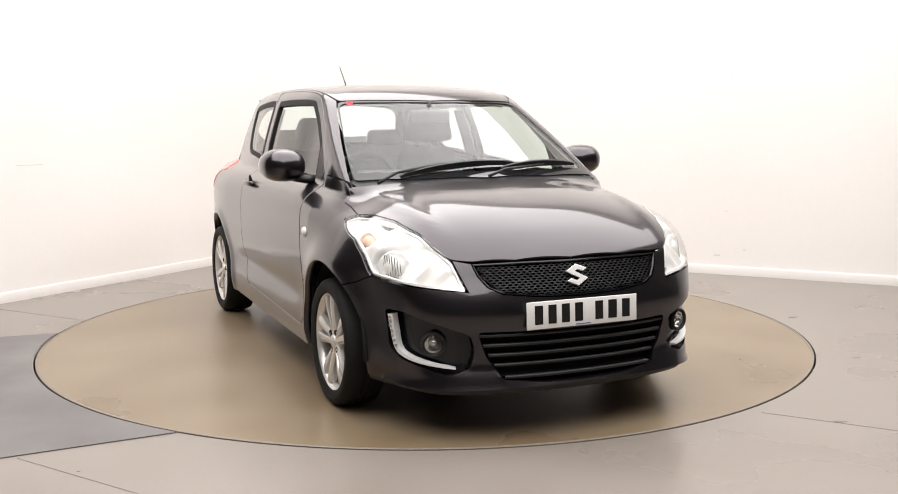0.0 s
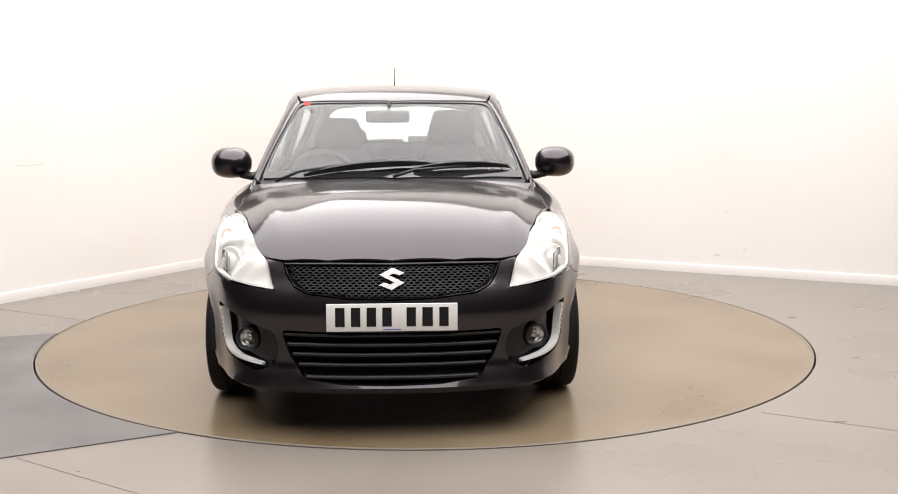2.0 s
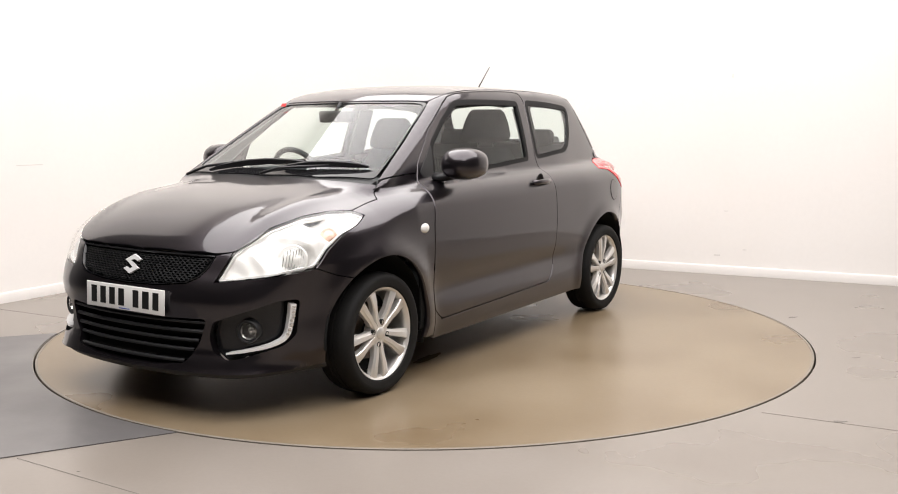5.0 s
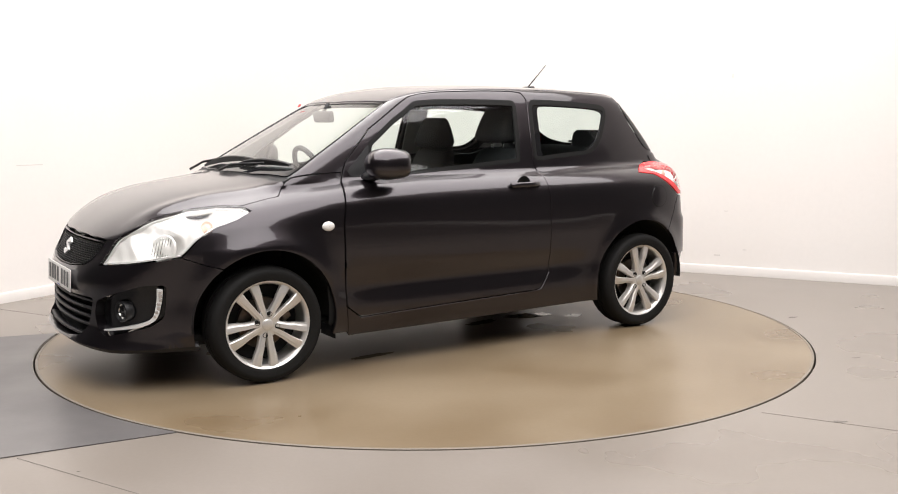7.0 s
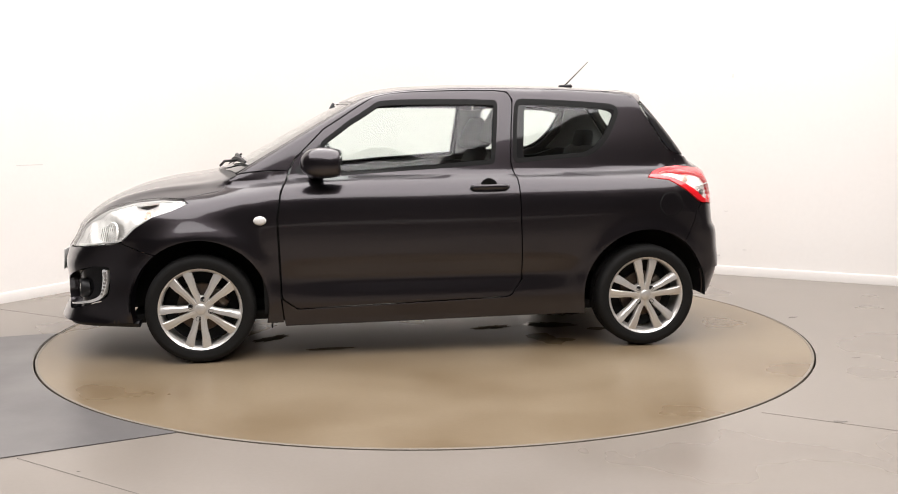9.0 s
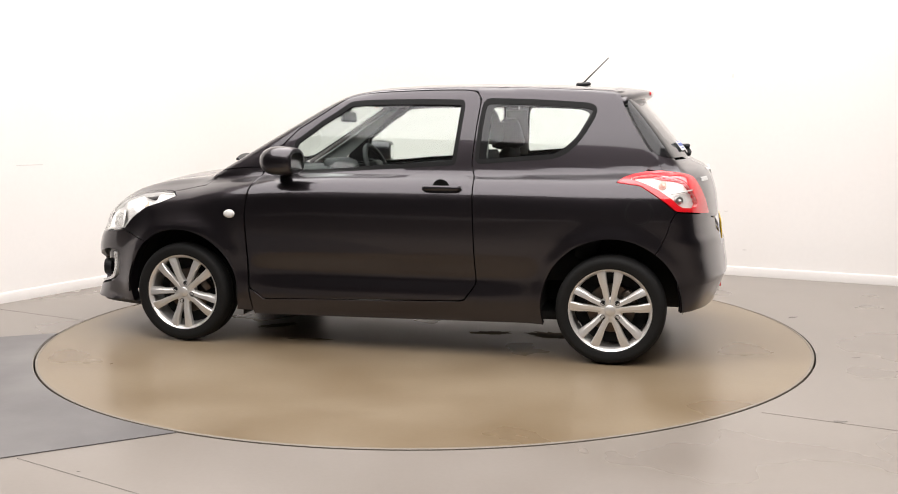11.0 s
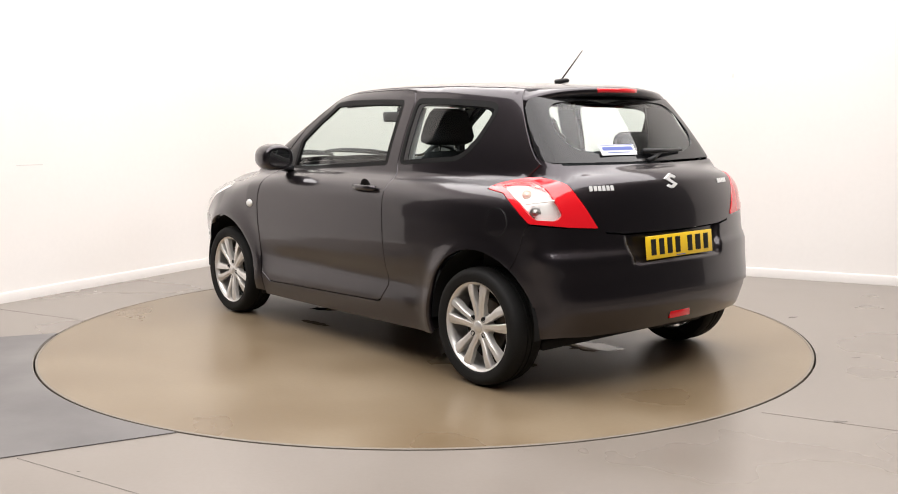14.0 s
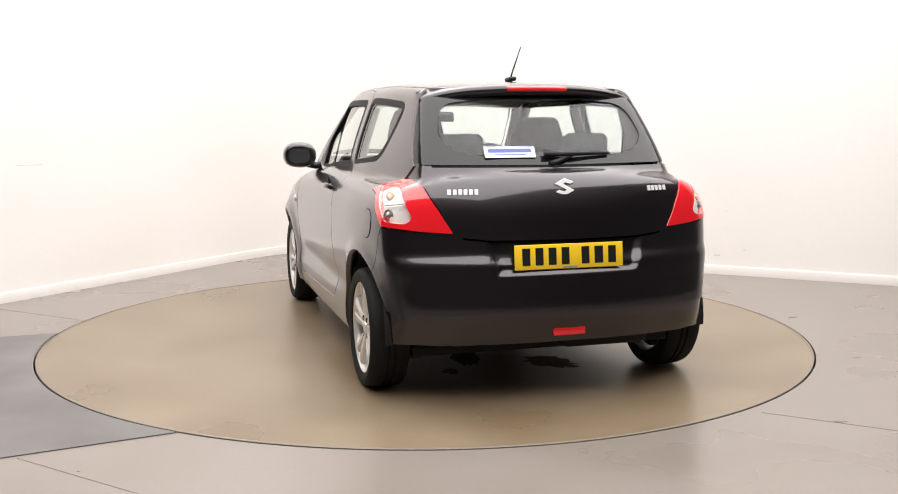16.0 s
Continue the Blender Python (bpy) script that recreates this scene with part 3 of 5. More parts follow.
doors = panel("door", "tube", DOOR, PAINT, car, 0.03, gap=0.0050, depth=0.03, holes=(DOOR_WINDOW,), mirror=True, round_by=0.02, hole_round=0.02)
quarter_outline = ([at_side(0.748, 1.008), at_side(1.03, 0.985)] + [(0.85, 0.63, 1.10), (0.62, 0.585, 1.245), (0.385, 0.525, 1.388)] +
                   tops((0.30, 0.536), (0.0, 0.558), (-0.45, 0.562), (-1.0, 0.536), (-1.22, 0.500)) + [(-1.262, 0.570, 1.350), (-1.318, 0.600, 1.245), (-1.375, 0.622, 1.150), (-1.415, 0.631, 1.097), (-1.450, 0.632, 1.070)] +
                   TAIL_TOP[3::-1] + TAIL_FRONT[::-1] + [TAIL_LOW[1], at_side(-1.518, 0.75), at_side(-1.505, 0.70), at_side(-1.475, 0.63)] + arch(-WHEEL_X, 0.362, 128, -17, 26) +
                   sides((-0.40, 0.192), (0.30, 0.182), (0.785, 0.178), (0.80, 0.33)) + DOOR[18:2:-1])
panel("quarter_panel", "tube", quarter_outline, PAINT, car, 0.028, gap=0.002, depth=0.03, holes=(QUARTER_WINDOW,), mirror=True, hole_round=0.05)
panel("roof", "tube", both(tops((0.445, 0.0), (0.425, 0.25)) + [(0.385, 0.520, 1.391)] + tops((0.30, 0.530), (0.0, 0.552), (-0.45, 0.556), (-1.0, 0.530), (-1.22, 0.494)) +
      tops((-1.30, 0.30), (-1.33, 0.0))), PAINT, car, 0.04, gap=0.003, depth=0.02, round_by=0.02)

# front bumper with its openings
LOW_GRILLE = both(fronts((0.0, 0.432), (0.25, 0.432), (0.445, 0.436), (0.41, 0.335), (0.355, 0.250), (0.20, 0.229), (0.0, 0.225)))
POCKET = fronts((0.738, 0.512), (0.700, 0.512), (0.60, 0.470), (0.475, 0.425), (0.46, 0.36), (0.475, 0.295), (0.55, 0.268), (0.70, 0.318), (0.725, 0.36))
GRILLE = both(fronts((0.0, 0.704), (0.25, 0.706), (0.440, 0.703), (0.425, 0.655), (0.395, 0.612), (0.340, 0.585), (0.18, 0.568), (0.0, 0.563)))
bumper_half = fronts((0.0, 0.563), (0.18, 0.568), (0.340, 0.585), (0.395, 0.612), (0.425, 0.655), (0.440, 0.703)) + [LAMP_TOP[5]] + LAMP_LOW + [at_side(1.52, 0.60)] + \
    arch(WHEEL_X, 0.355, 52, -14, 14) + fronts((0.70, 0.205), (0.55, 0.208), (0.25, 0.212), (0.0, 0.212))
mirrored = lambda poly: [(x, -y, z) for x, y, z in poly]


def lip_push(p, uv, g):
    """A chin that juts out below and a shallow band for the number plate."""
    q = p.copy()
    chin = 0.018 * np.exp(-((p[:, 2] - 0.205) / 0.02) ** 2) * np.clip((p[:, 0] - 1.5) * 3, 0, 1)
    q[:, :2] += g[:, :2] * chin[:, None]
    return q


bumper = panel("front_bumper", "nose", both(bumper_half), PAINT, car, 0.02, depth=0.05, holes=(LOW_GRILLE, POCKET, mirrored(POCKET)), hole_round=0.02, shape=lip_push)
lip_half = fronts((0.0, 0.211), (0.25, 0.211), (0.55, 0.207), (0.70, 0.204)) + [at_side(1.552, 0.205), at_side(1.545, 0.185)] + fronts((0.70, 0.182), (0.55, 0.178), (0.25, 0.175), (0.0, 0.175))
panel("chin_spoiler", "nose", both(lip_half), BLACK_TRIM, bumper, 0.02, gap=0.0, depth=0.05, lift=-0.012, label="black lower chin")
grille = panel("grille", "nose", GRILLE, SHELL, car, 0.03, gap=0.003, depth=0.02, lift=-0.030, label="black honeycomb grille below the hood")
panel("grille_frame", "nose", GRILLE, GLOSS_BLACK, grille, 0.012, gap=0.003, depth=0.03, lift=0.001, holes=([(x, y * 0.965, 0.632 + (z - 0.632) * 0.86) for x, y, z in GRILLE],))


def honeycomb():
    """Raised hexagon ribs over the grille."""
    bm = bmesh.new()
    cell_y, cell_z = 0.026, 0.0125
    border = np.array([to_uv("nose", (x, y * 0.98, 0.632 + (z - 0.632) * 0.92)) for x, y, z in GRILLE])
    verts, faces = [], []
    for r in range(16):
        for c in range(-20, 21):
            cy, cz = (c + 0.5 * (r % 2)) * cell_y, 0.572 + r * cell_z * 0.75
            hexa = [(cy + cell_y * 0.5 * k, cz + cell_z * m) for k, m in ((0.0, 0.5), (0.92, 0.26), (0.92, -0.26), (0.0, -0.5), (-0.92, -0.26), (-0.92, 0.26))]
            inner = [(cy + (a - cy) * 0.76, cz + (b - cz) * 0.70) for a, b in hexa]
            if not inside(np.array([(a * 0.97, b) for a, b in hexa]), border).all():
                continue
            base = len(verts)
            verts += hexa + inner
            faces += [(base + i, base + (i + 1) % 6, base + 6 + (i + 1) % 6, base + 6 + i) for i in range(6)]
    p, g = cast("nose", np.array([(a * 0.97, b) for a, b in verts]))
    back = p - g * 0.022
    top = p - g * 0.006
    for v in top:
        bm.verts.new(v)
    for v in back:
        bm.verts.new(v)
    bm.verts.ensure_lookup_table()
    n = len(verts)
    for f in faces:
        bm.faces.new([bm.verts[i] for i in f])
        bm.faces.new([bm.verts[i] for i in (f[3], f[2], f[2] + n, f[3] + n)])
    return bm


part("honeycomb", honeycomb(), GRILLE_BLACK, grille, smooth=False)

low_grille = panel("lower_grille", "nose", LOW_GRILLE, SHELL, car, 0.03, gap=-0.02, depth=0.01, lift=-0.05, label="black slatted lower air intake")
for i in range(5):
    z = 0.258 + 0.040 * i
    half = 0.345 + 0.10 * (i / 4) ** 0.8
    ys = np.linspace(-half, half, 25)
    bm = bmesh.new()
    ring = [(0.0, 0.010), (0.010, 0.006), (0.010, -0.004), (-0.03, -0.012), (-0.03, -0.004)]
    a = np.array([to_uv("nose", at_front(abs(y), z))[0] * (1 if y >= 0 else -1) for y in ys])
    p, g = cast("nose", np.stack([a, np.full(25, z)], 1), -0.016)
    loops = [[bm.verts.new(Vector(q) + Vector((gg[0], gg[1], 0)).normalized() * u + Vector((0, 0, w))) for u, w in ring] for q, gg in zip(p, g)]
    for l0, l1 in zip(loops, loops[1:]):
        for k in range(5):
            bm.faces.new((l0[k], l0[(k + 1) % 5], l1[(k + 1) % 5], l1[k]))
    part("slat", bm, BLACK_TRIM, low_grille)


# fog lamp pockets with light strips
def strip_mesh(path, width, thick, mat, name, parent, side, lift, seg=6, label=""):
    """A flat band along points of the nose's skin."""
    pts = np.array([to_uv("nose", p) for p in path])
    fine = []
    n = len(pts)
    for i in range(n - 1):
        p0, p1, p2, p3 = pts[max(i - 1, 0)], pts[i], pts[i + 1], pts[min(i + 2, n - 1)]
        for k in range(seg):
            t = k / seg
            fine.append(0.5 * (2 * p1 + (p2 - p0) * t + (2 * p0 - 5 * p1 + 4 * p2 - p3) * t * t + (3 * p1 - p0 - 3 * p2 + p3) * t ** 3))
    fine.append(pts[-1])
    fine = np.array(fine)
    d = np.gradient(fine, axis=0)
    d /= np.linalg.norm(d, axis=1)[:, None]
    nrm = np.stack([-d[:, 1], d[:, 0]], 1)
    w = np.linspace(width[0], width[1], len(fine))[:, None] / 2
    a, ga = cast("nose", fine + nrm * w, lift)
    b, gb = cast("nose", fine - nrm * w, lift)
    bm = bmesh.new()
    loops = []
    for i in range(len(fine)):
        row = [a[i], b[i], b[i] - gb[i] * thick, a[i] - ga[i] * thick]
        loops.append([bm.verts.new((q[0], q[1] * side, q[2])) for q in row])
    for l0, l1 in zip(loops, loops[1:]):
        for k in range(4):
            bm.faces.new((l0[k], l0[(k + 1) % 4], l1[(k + 1) % 4], l1[k]))
    bm.faces.new(loops[0])
    bm.faces.new(loops[-1][::-1])
    return part(name, bm, mat, parent, label, smooth=False)


DRL_WHITE = material("clear_strip_lens", (0.80, 0.80, 0.79), 0.18, 0.1, 0.6, 0.12, 90)
for side in (1, -1):
    pocket = panel("fog_lamp_housing", "nose", POCKET if side == 1 else mirrored(POCKET), GLOSS_BLACK, car, 0.03, depth=0.01, lift=-0.045, label="gloss black fog lamp recess")
    c, g = on_skin("nose", at_front(0.612 * 1.0, 0.385) if side == 1 else (at_front(0.612, 0.385)[0], -0.612, 0.385), -0.030)
    ang = math.degrees(math.atan2(g.y, g.x)) * 0.45
    m = Matrix.Translation(c) @ pose(0, 0, 0, 0, 0, ang)
    fog = lathe([(0.050, -0.03), (0.050, 0.010), (0.045, 0.014), (0.040, 0.006), (0.038, -0.01)], 32, "X")
    bmesh.ops.transform(fog, matrix=m, verts=fog.verts)
    part("bezel", fog, BLACK_TRIM, pocket)
    fog = lathe([(0.038, 0.004), (0.030, 0.010), (0.02, 0.014), (0.001, 0.015)], 32, "X")
    bmesh.ops.transform(fog, matrix=m, verts=fog.verts)
    part("lens", fog, CLEAR_LENS, pocket)
    fog = lathe([(0.037, 0.0), (0.030, -0.018), (0.018, -0.028), (0.014, -0.012), (0.001, -0.010)], 32, "X")
    bmesh.ops.transform(fog, matrix=m, verts=fog.verts)
    part("reflector", fog, CHROME, pocket)
    drl = strip_mesh(fronts((0.727, 0.494), (0.718, 0.43), (0.706, 0.358), (0.680, 0.326), (0.61, 0.306), (0.53, 0.294)), (0.024, 0.007), 0.03, DRL_WHITE, "daytime_light", car, side, 0.002,
                     label="L-shaped clear daytime running light strip")
    for k in range(7):
        z = 0.482 - 0.019 * k
        q, g = on_skin("nose", at_front(0.7255 - 0.0028 * k, z), 0.004)
        led = box_bm(0.004, 0.015, 0.012, 0.0015, Matrix.Translation((q.x, q.y * side, q.z)) @ pose(0, 0, 0, 0, 0, side * math.degrees(math.atan2(g.y, g.x))))
        part("led", led, CHROME, drl, smooth=False)

# headlights
LAMP = LAMP_TOP + LAMP_LOW + LAMP_OUT
lamps = panel("headlight", "headlamp", LAMP, CLEAR_LENS, car, 0.02, gap=0.003, depth=0.03, lift=0.002, round_by=0.015, mirror=True, label="clear headlight with amber bulb under its lens")


def bowl(p, uv, g):
    """Two round hollows in the reflector, and ribs between them."""
    q = p.copy()
    dip = 0.0015 * np.sin(p[:, 0] * 160)
    for cx, cz, r in ((1.70, 0.690, 0.085), (1.49, 0.800, 0.065)):
        d = np.hypot((p[:, 0] - cx) * 0.9, p[:, 2] - cz)
        dip = dip + 0.045 * np.sqrt(np.clip(1 - (d / r) ** 2, 0, 1))
    return q - g * dip[:, None]


panel("reflector", "headlamp", LAMP, REFLECTOR, tuple(lamps), 0.011, gap=0.004, depth=0.02, lift=-0.022, shape=bowl, mirror=True)
mid_uv = np.mean([to_uv("headlamp", p) for p in LAMP], 0)
lens_rim = dense(inset([to_uv("headlamp", p) for p in LAMP], 0.014), 0.03)
rim_hole = [tuple(q) for q in cast("headlamp", lens_rim)[0]]
panel("lamp_bezel", "headlamp", LAMP, BADGE_SILVER, tuple(lamps), 0.014, gap=0.004, depth=0.02, lift=-0.012, round_by=0.015, holes=(rim_hole,), mirror=True)
for side, lamp in zip((1, -1), lamps):
    for (cx, cz, r, mat, nm) in ((1.70, 0.690, 0.068, REFLECTOR, "main_bulb"), (1.49, 0.800, 0.040, AMBER, "indicator_bulb")):
        q, g = on_skin("headlamp", at_side(cx, cz), -0.058)
        m = Matrix.Translation((q.x, q.y * side, q.z)) @ pose(0, 0, 0, 0, -14, side * 34)
        bm = lathe([(r, 0.0), (r, 0.010), (r * 0.9, 0.014), (r * 0.72, 0.006), (r * 0.5, 0.020), (r * 0.3, 0.026), (0.001, 0.028)], 32, "X")
        bmesh.ops.transform(bm, matrix=m, verts=bm.verts)
        part(nm, bm, mat, lamp)
    for k in range(9):
        q, g = on_skin("headlamp", at_side(1.745 - 0.012 * k, 0.690), -0.030)
        h = 0.10 * math.sqrt(max(0.05, 1 - ((k - 4) / 5) ** 2))
        bm = box_bm(0.003, 0.004, h, 0.001, Matrix.Translation((q.x, q.y * side, q.z)) @ pose(0, 0, 0, 0, -14, 0))
        part("flute", bm, CHROME, lamp, smooth=False)

# number plates and badges
def number_plate(domain_x, y0, z0, tilt, turn, mat, label):
    plate = part("number_plate", box_bm(0.006, 0.52, 0.111, 0.0025, pose(domain_x, y0, z0, 0, tilt, turn)), mat, car, label)
    x, out = -0.214, []
    for w in (0.050, 0.050, 0.050, 0.050, 0.0, 0.050, 0.056, 0.050):
        if w:
            out.append((x + w / 2, w))
        x += (w + 0.012) if w else 0.034
    mid = (out[0][0] + out[-1][0]) / 2
    for cx, w in out:
        bar = box_bm(0.0015, w * 0.74, 0.076, 0.0, pose(domain_x, y0, z0, 0, tilt, turn) @ pose(0.0036, cx - mid, 0.002))
        part("plate_bar", bar, INK, plate, smooth=False)
    part("plate_line", box_bm(0.001, 0.07, 0.004, 0, pose(domain_x, y0, z0, 0, tilt, turn) @ pose(0.0035, 0.0, -0.048)), BLUE_INK, plate, smooth=False)
    return plate


number_plate(2.012, 0.0, 0.497, -3, 0, WHITE_PLATE, "white number plate with black bars")
number_plate(-1.782, 0.0, 0.672, -6, 180, YELLOW_PLATE, "yellow number plate with black bars")

BADGE = [(-0.50, 0.18), (0.02, 0.50), (0.50, 0.27), (0.30, 0.15), (0.05, 0.27), (-0.14, 0.16), (0.50, -0.18), (-0.02, -0.50), (-0.50, -0.27), (-0.30, -0.15), (-0.05, -0.27), (0.14, -0.16)]


def badge(name, place, tilt, turn, size, parent):
    m = Matrix.Translation(place) @ pose(0, 0, 0, 0, tilt, turn) @ pose(0, 0, 0, 90, 0, 90)
    return part(name, prism([(x * size * 1.05, y * size * 0.95) for x, y in BADGE], 0.010, m, 0.002), BADGE_SILVER, parent, "silver badge", smooth=False)


badge("badge", (1.956, 0, 0.640), -22, 0, 0.097, car)

# glass all round
SCREEN = both([(1.135, 0.0, 1.000), (1.105, 0.35, 1.000), (1.035, 0.650, 0.992), (0.85, 0.622, 1.10), (0.62, 0.578, 1.245), (0.388, 0.530, 1.388), (0.43, 0.27, 1.400), (0.448, 0.0, 1.404)])
SCREEN_CLEAR = both([(1.075, 0.0, 1.034), (1.05, 0.35, 1.032), (0.985, 0.615, 1.022), (0.63, 0.557, 1.232), (0.412, 0.510, 1.372), (0.448, 0.27, 1.388), (0.466, 0.0, 1.392)])
screen = panel("windscreen", "tube", SCREEN, WINDSCREEN, car, 0.05, gap=0.006, depth=0.003, lift=-0.006, round_by=0.03)
panel("screen_border", "tube", SCREEN, FRIT, screen, 0.03, gap=0.004, depth=0.008, lift=-0.0015, holes=(SCREEN_CLEAR,), round_by=0.03, hole_round=0.04)
panel("cowl", "tube", both([(1.165, 0.0, 0.985), (1.14, 0.35, 0.98), (1.083, 0.625, 0.96), (1.03, 0.655, 0.99), (1.10, 0.35, 1.003), (1.13, 0.0, 1.003)]), BLACK_TRIM, car, 0.02, gap=0.001, lift=-0.01, depth=0.02,
      label="black plastic scuttle below the windscreen")
part("sticker", prism([(0, 0), (0.035, 0), (0.035, 0.02), (0, 0.02)], 0.001, pose(0.46, -0.485, 1.352, 0, -29, 0) @ pose(0, 0, 0, 90, 0, 90)), RED_STICKER, screen, "small red sticker", smooth=False)


def drawn_in(domain, poly, gap, round_by=0.0):
    """The outline on the skin, drawn in by gap."""
    return [tuple(q) for q in cast(domain, inset(rounded([to_uv(domain, p) for p in poly], round_by), gap))[0]]


def window(name, poly, parent, clear_round, lift, clear=None):
    made = panel(name, "tube", poly, SIDE_GLASS, parent, 0.05, gap=-0.004, depth=0.003, lift=lift, mirror=True, round_by=clear_round)
    panel("window_seal", "tube", poly, SEAL, tuple(made), 0.02, gap=-0.008, depth=0.012, lift=0.0014, holes=(drawn_in("tube", poly, 0.007, clear_round),), mirror=True, round_by=clear_round)
    if clear:
        panel("glass_border", "tube", poly, FRIT, tuple(made), 0.02, gap=0.003, depth=0.004, lift=lift + 0.002, holes=(clear,), mirror=True, round_by=clear_round, hole_round=0.03)
    return made


window("door_window", DOOR_WINDOW, tuple(doors), 0.02, -0.010)
window("quarter_window", QUARTER_WINDOW, car, 0.035, -0.005, QUARTER_CLEAR)

# tailgate, rear window, spoiler
HATCH_LOW = rears((0.0, 0.742), (0.36, 0.746), (0.47, 0.758)) + TAIL_INNER[::-1] + [TAIL_TOP[4], (-1.465, 0.655, 1.050), (-1.500, 0.620, 1.064)] + rears((0.35, 1.062), (0.0, 1.060))
tailgate = panel("tailgate", "tail", both(HATCH_LOW), PAINT, car, 0.026, depth=0.03, gap=0.003, round_by=0.01)
REAR_GLASS = both(rears((0.0, 1.066), (0.35, 1.068)) + [(-1.505, 0.602, 1.070), (-1.457, 0.622, 1.076), (-1.424, 0.624, 1.096), (-1.383, 0.615, 1.147), (-1.326, 0.592, 1.243), (-1.272, 0.562, 1.343), (-1.26, 0.50, 1.385)] +
                  rears((0.25, 1.395), (0.0, 1.398)))
REAR_CLEAR = both(rears((0.0, 1.112), (0.33, 1.114), (0.45, 1.140), (0.503, 1.20), (0.497, 1.245), (0.470, 1.325), (0.42, 1.352), (0.25, 1.366), (0.0, 1.370)))
rear_window = panel("rear_window", "tail", REAR_GLASS, SIDE_GLASS, tailgate, 0.05, gap=0.006, depth=0.003, lift=-0.008, round_by=0.03)
panel("glass_border", "tail", REAR_GLASS, FRIT, rear_window, 0.03, gap=0.004, depth=0.004, lift=-0.002, holes=(REAR_CLEAR,), round_by=0.03, hole_round=0.05)
q, g = on_skin("tail", at_rear(0.20, 1.125), 0.004)
m = Matrix.Translation(q) @ pose(0, 0, 0, 0, -36, 180 - 4)
stick = part("dealer_sticker", box_bm(0.002, 0.24, 0.062, 0.0, m), WHITE_STICKER, rear_window, "white dealer sticker with blue bars", smooth=False)
part("sticker_bar", box_bm(0.001, 0.205, 0.020, 0.0, m @ pose(0.002, 0, 0.006)), BLUE_INK, stick, smooth=False)
part("sticker_bar", box_bm(0.001, 0.15, 0.004, 0.0, m @ pose(0.002, 0, -0.016)), BLUE_INK, stick, smooth=False)
part("sticker_bar", box_bm(0.001, 0.225, 0.003, 0.0, m @ pose(0.002, 0, 0.026)), BLUE_INK, stick, smooth=False)
badge("tailgate_badge", Vector(at_rear(0.0, 0.972)) + Vector((0.008, 0, 0)), -18, 180, 0.088, tailgate)
for y0, y1 in ((0.535, 0.395), (-0.42, -0.53)):
    n = 6 if y0 > 0 else 5
    for k in range(n):
        yy = y0 + (y1 - y0) * (k + 0.5) / n
        q, g = on_skin("tail", (at_rear(abs(yy), 0.958)[0], yy, 0.958), 0.002)
        m = Matrix.Translation(q) @ pose(0, 0, 0, 0, -18, math.degrees(math.atan2(g.y, g.x)))
        part("lettering_bar", box_bm(0.005, abs(y1 - y0) / n * 0.72, 0.024, 0.001, m), BADGE_SILVER, tailgate, smooth=False)


def spoiler_tip(y):
    a = abs(y)
    return -1.380 + 0.40 * a * a, float(roof_x(np.array(-1.28))) - 0.035 * (a / 0.6) ** 2.2 - 0.026 * (a / 0.53) ** 5


def spoiler_bm():
    bm = bmesh.new()
    loops = []
    for y in np.linspace(-0.548, 0.548, 57):
        tip, z = spoiler_tip(y)
        crown = float(roof_x(np.array(-1.18))) - 0.035 * (abs(y) / 0.6) ** 2.2 - 0.018 * (abs(y) / 0.53) ** 6
        sec = [(-1.15, crown + 0.001), (-1.21, crown + 0.002), (tip + 0.05, z - 0.002), (tip + 0.014, z - 0.009), (tip, z - 0.018), (tip - 0.001, z - 0.034), (tip + 0.006, z - 0.048), (tip + 0.020, z - 0.056), (tip + 0.055, z - 0.058), (-1.16, z - 0.045)]
        loops.append([bm.verts.new((x, y, h)) for x, h in sec])
    n = len(loops[0])
    for l0, l1 in zip(loops, loops[1:]):
        for k in range(n):
            bm.faces.new((l0[k], l0[(k + 1) % n], l1[(k + 1) % n], l1[k]))
    bm.faces.new(loops[0])
    bm.faces.new(loops[-1][::-1])
    return bm


def brake_strip():
    """A thin lens that follows the spoiler's edge."""
    bm = bmesh.new()
    loops = []
    for y in np.linspace(-0.15, 0.15, 13):
        tip, z = spoiler_tip(y)
        loops.append([bm.verts.new((tip + u, y, z + h)) for u, h in ((0.004, -0.014), (-0.005, -0.017), (-0.006, -0.035), (0.004, -0.040))])
    for l0, l1 in zip(loops, loops[1:]):
        for k in range(4):
            bm.faces.new((l0[k], l0[(k + 1) % 4], l1[(k + 1) % 4], l1[k]))
    bm.faces.new(loops[0])
    bm.faces.new(loops[-1][::-1])
    return bm


panel("rear_shoulder", "tail", [(-1.40, 0.73, 1.02), (-1.45, 0.70, 1.10), (-1.53, 0.61, 1.12), (-1.56, 0.58, 1.05), (-1.53, 0.66, 1.00)], PAINT, car, 0.02, gap=0, depth=0.01, lift=-0.006, mirror=True)
spoiler = part("spoiler", spoiler_bm(), PAINT, tailgate)
part("brake_light", brake_strip(), RED_LENS, tailgate, "red high-level brake light")

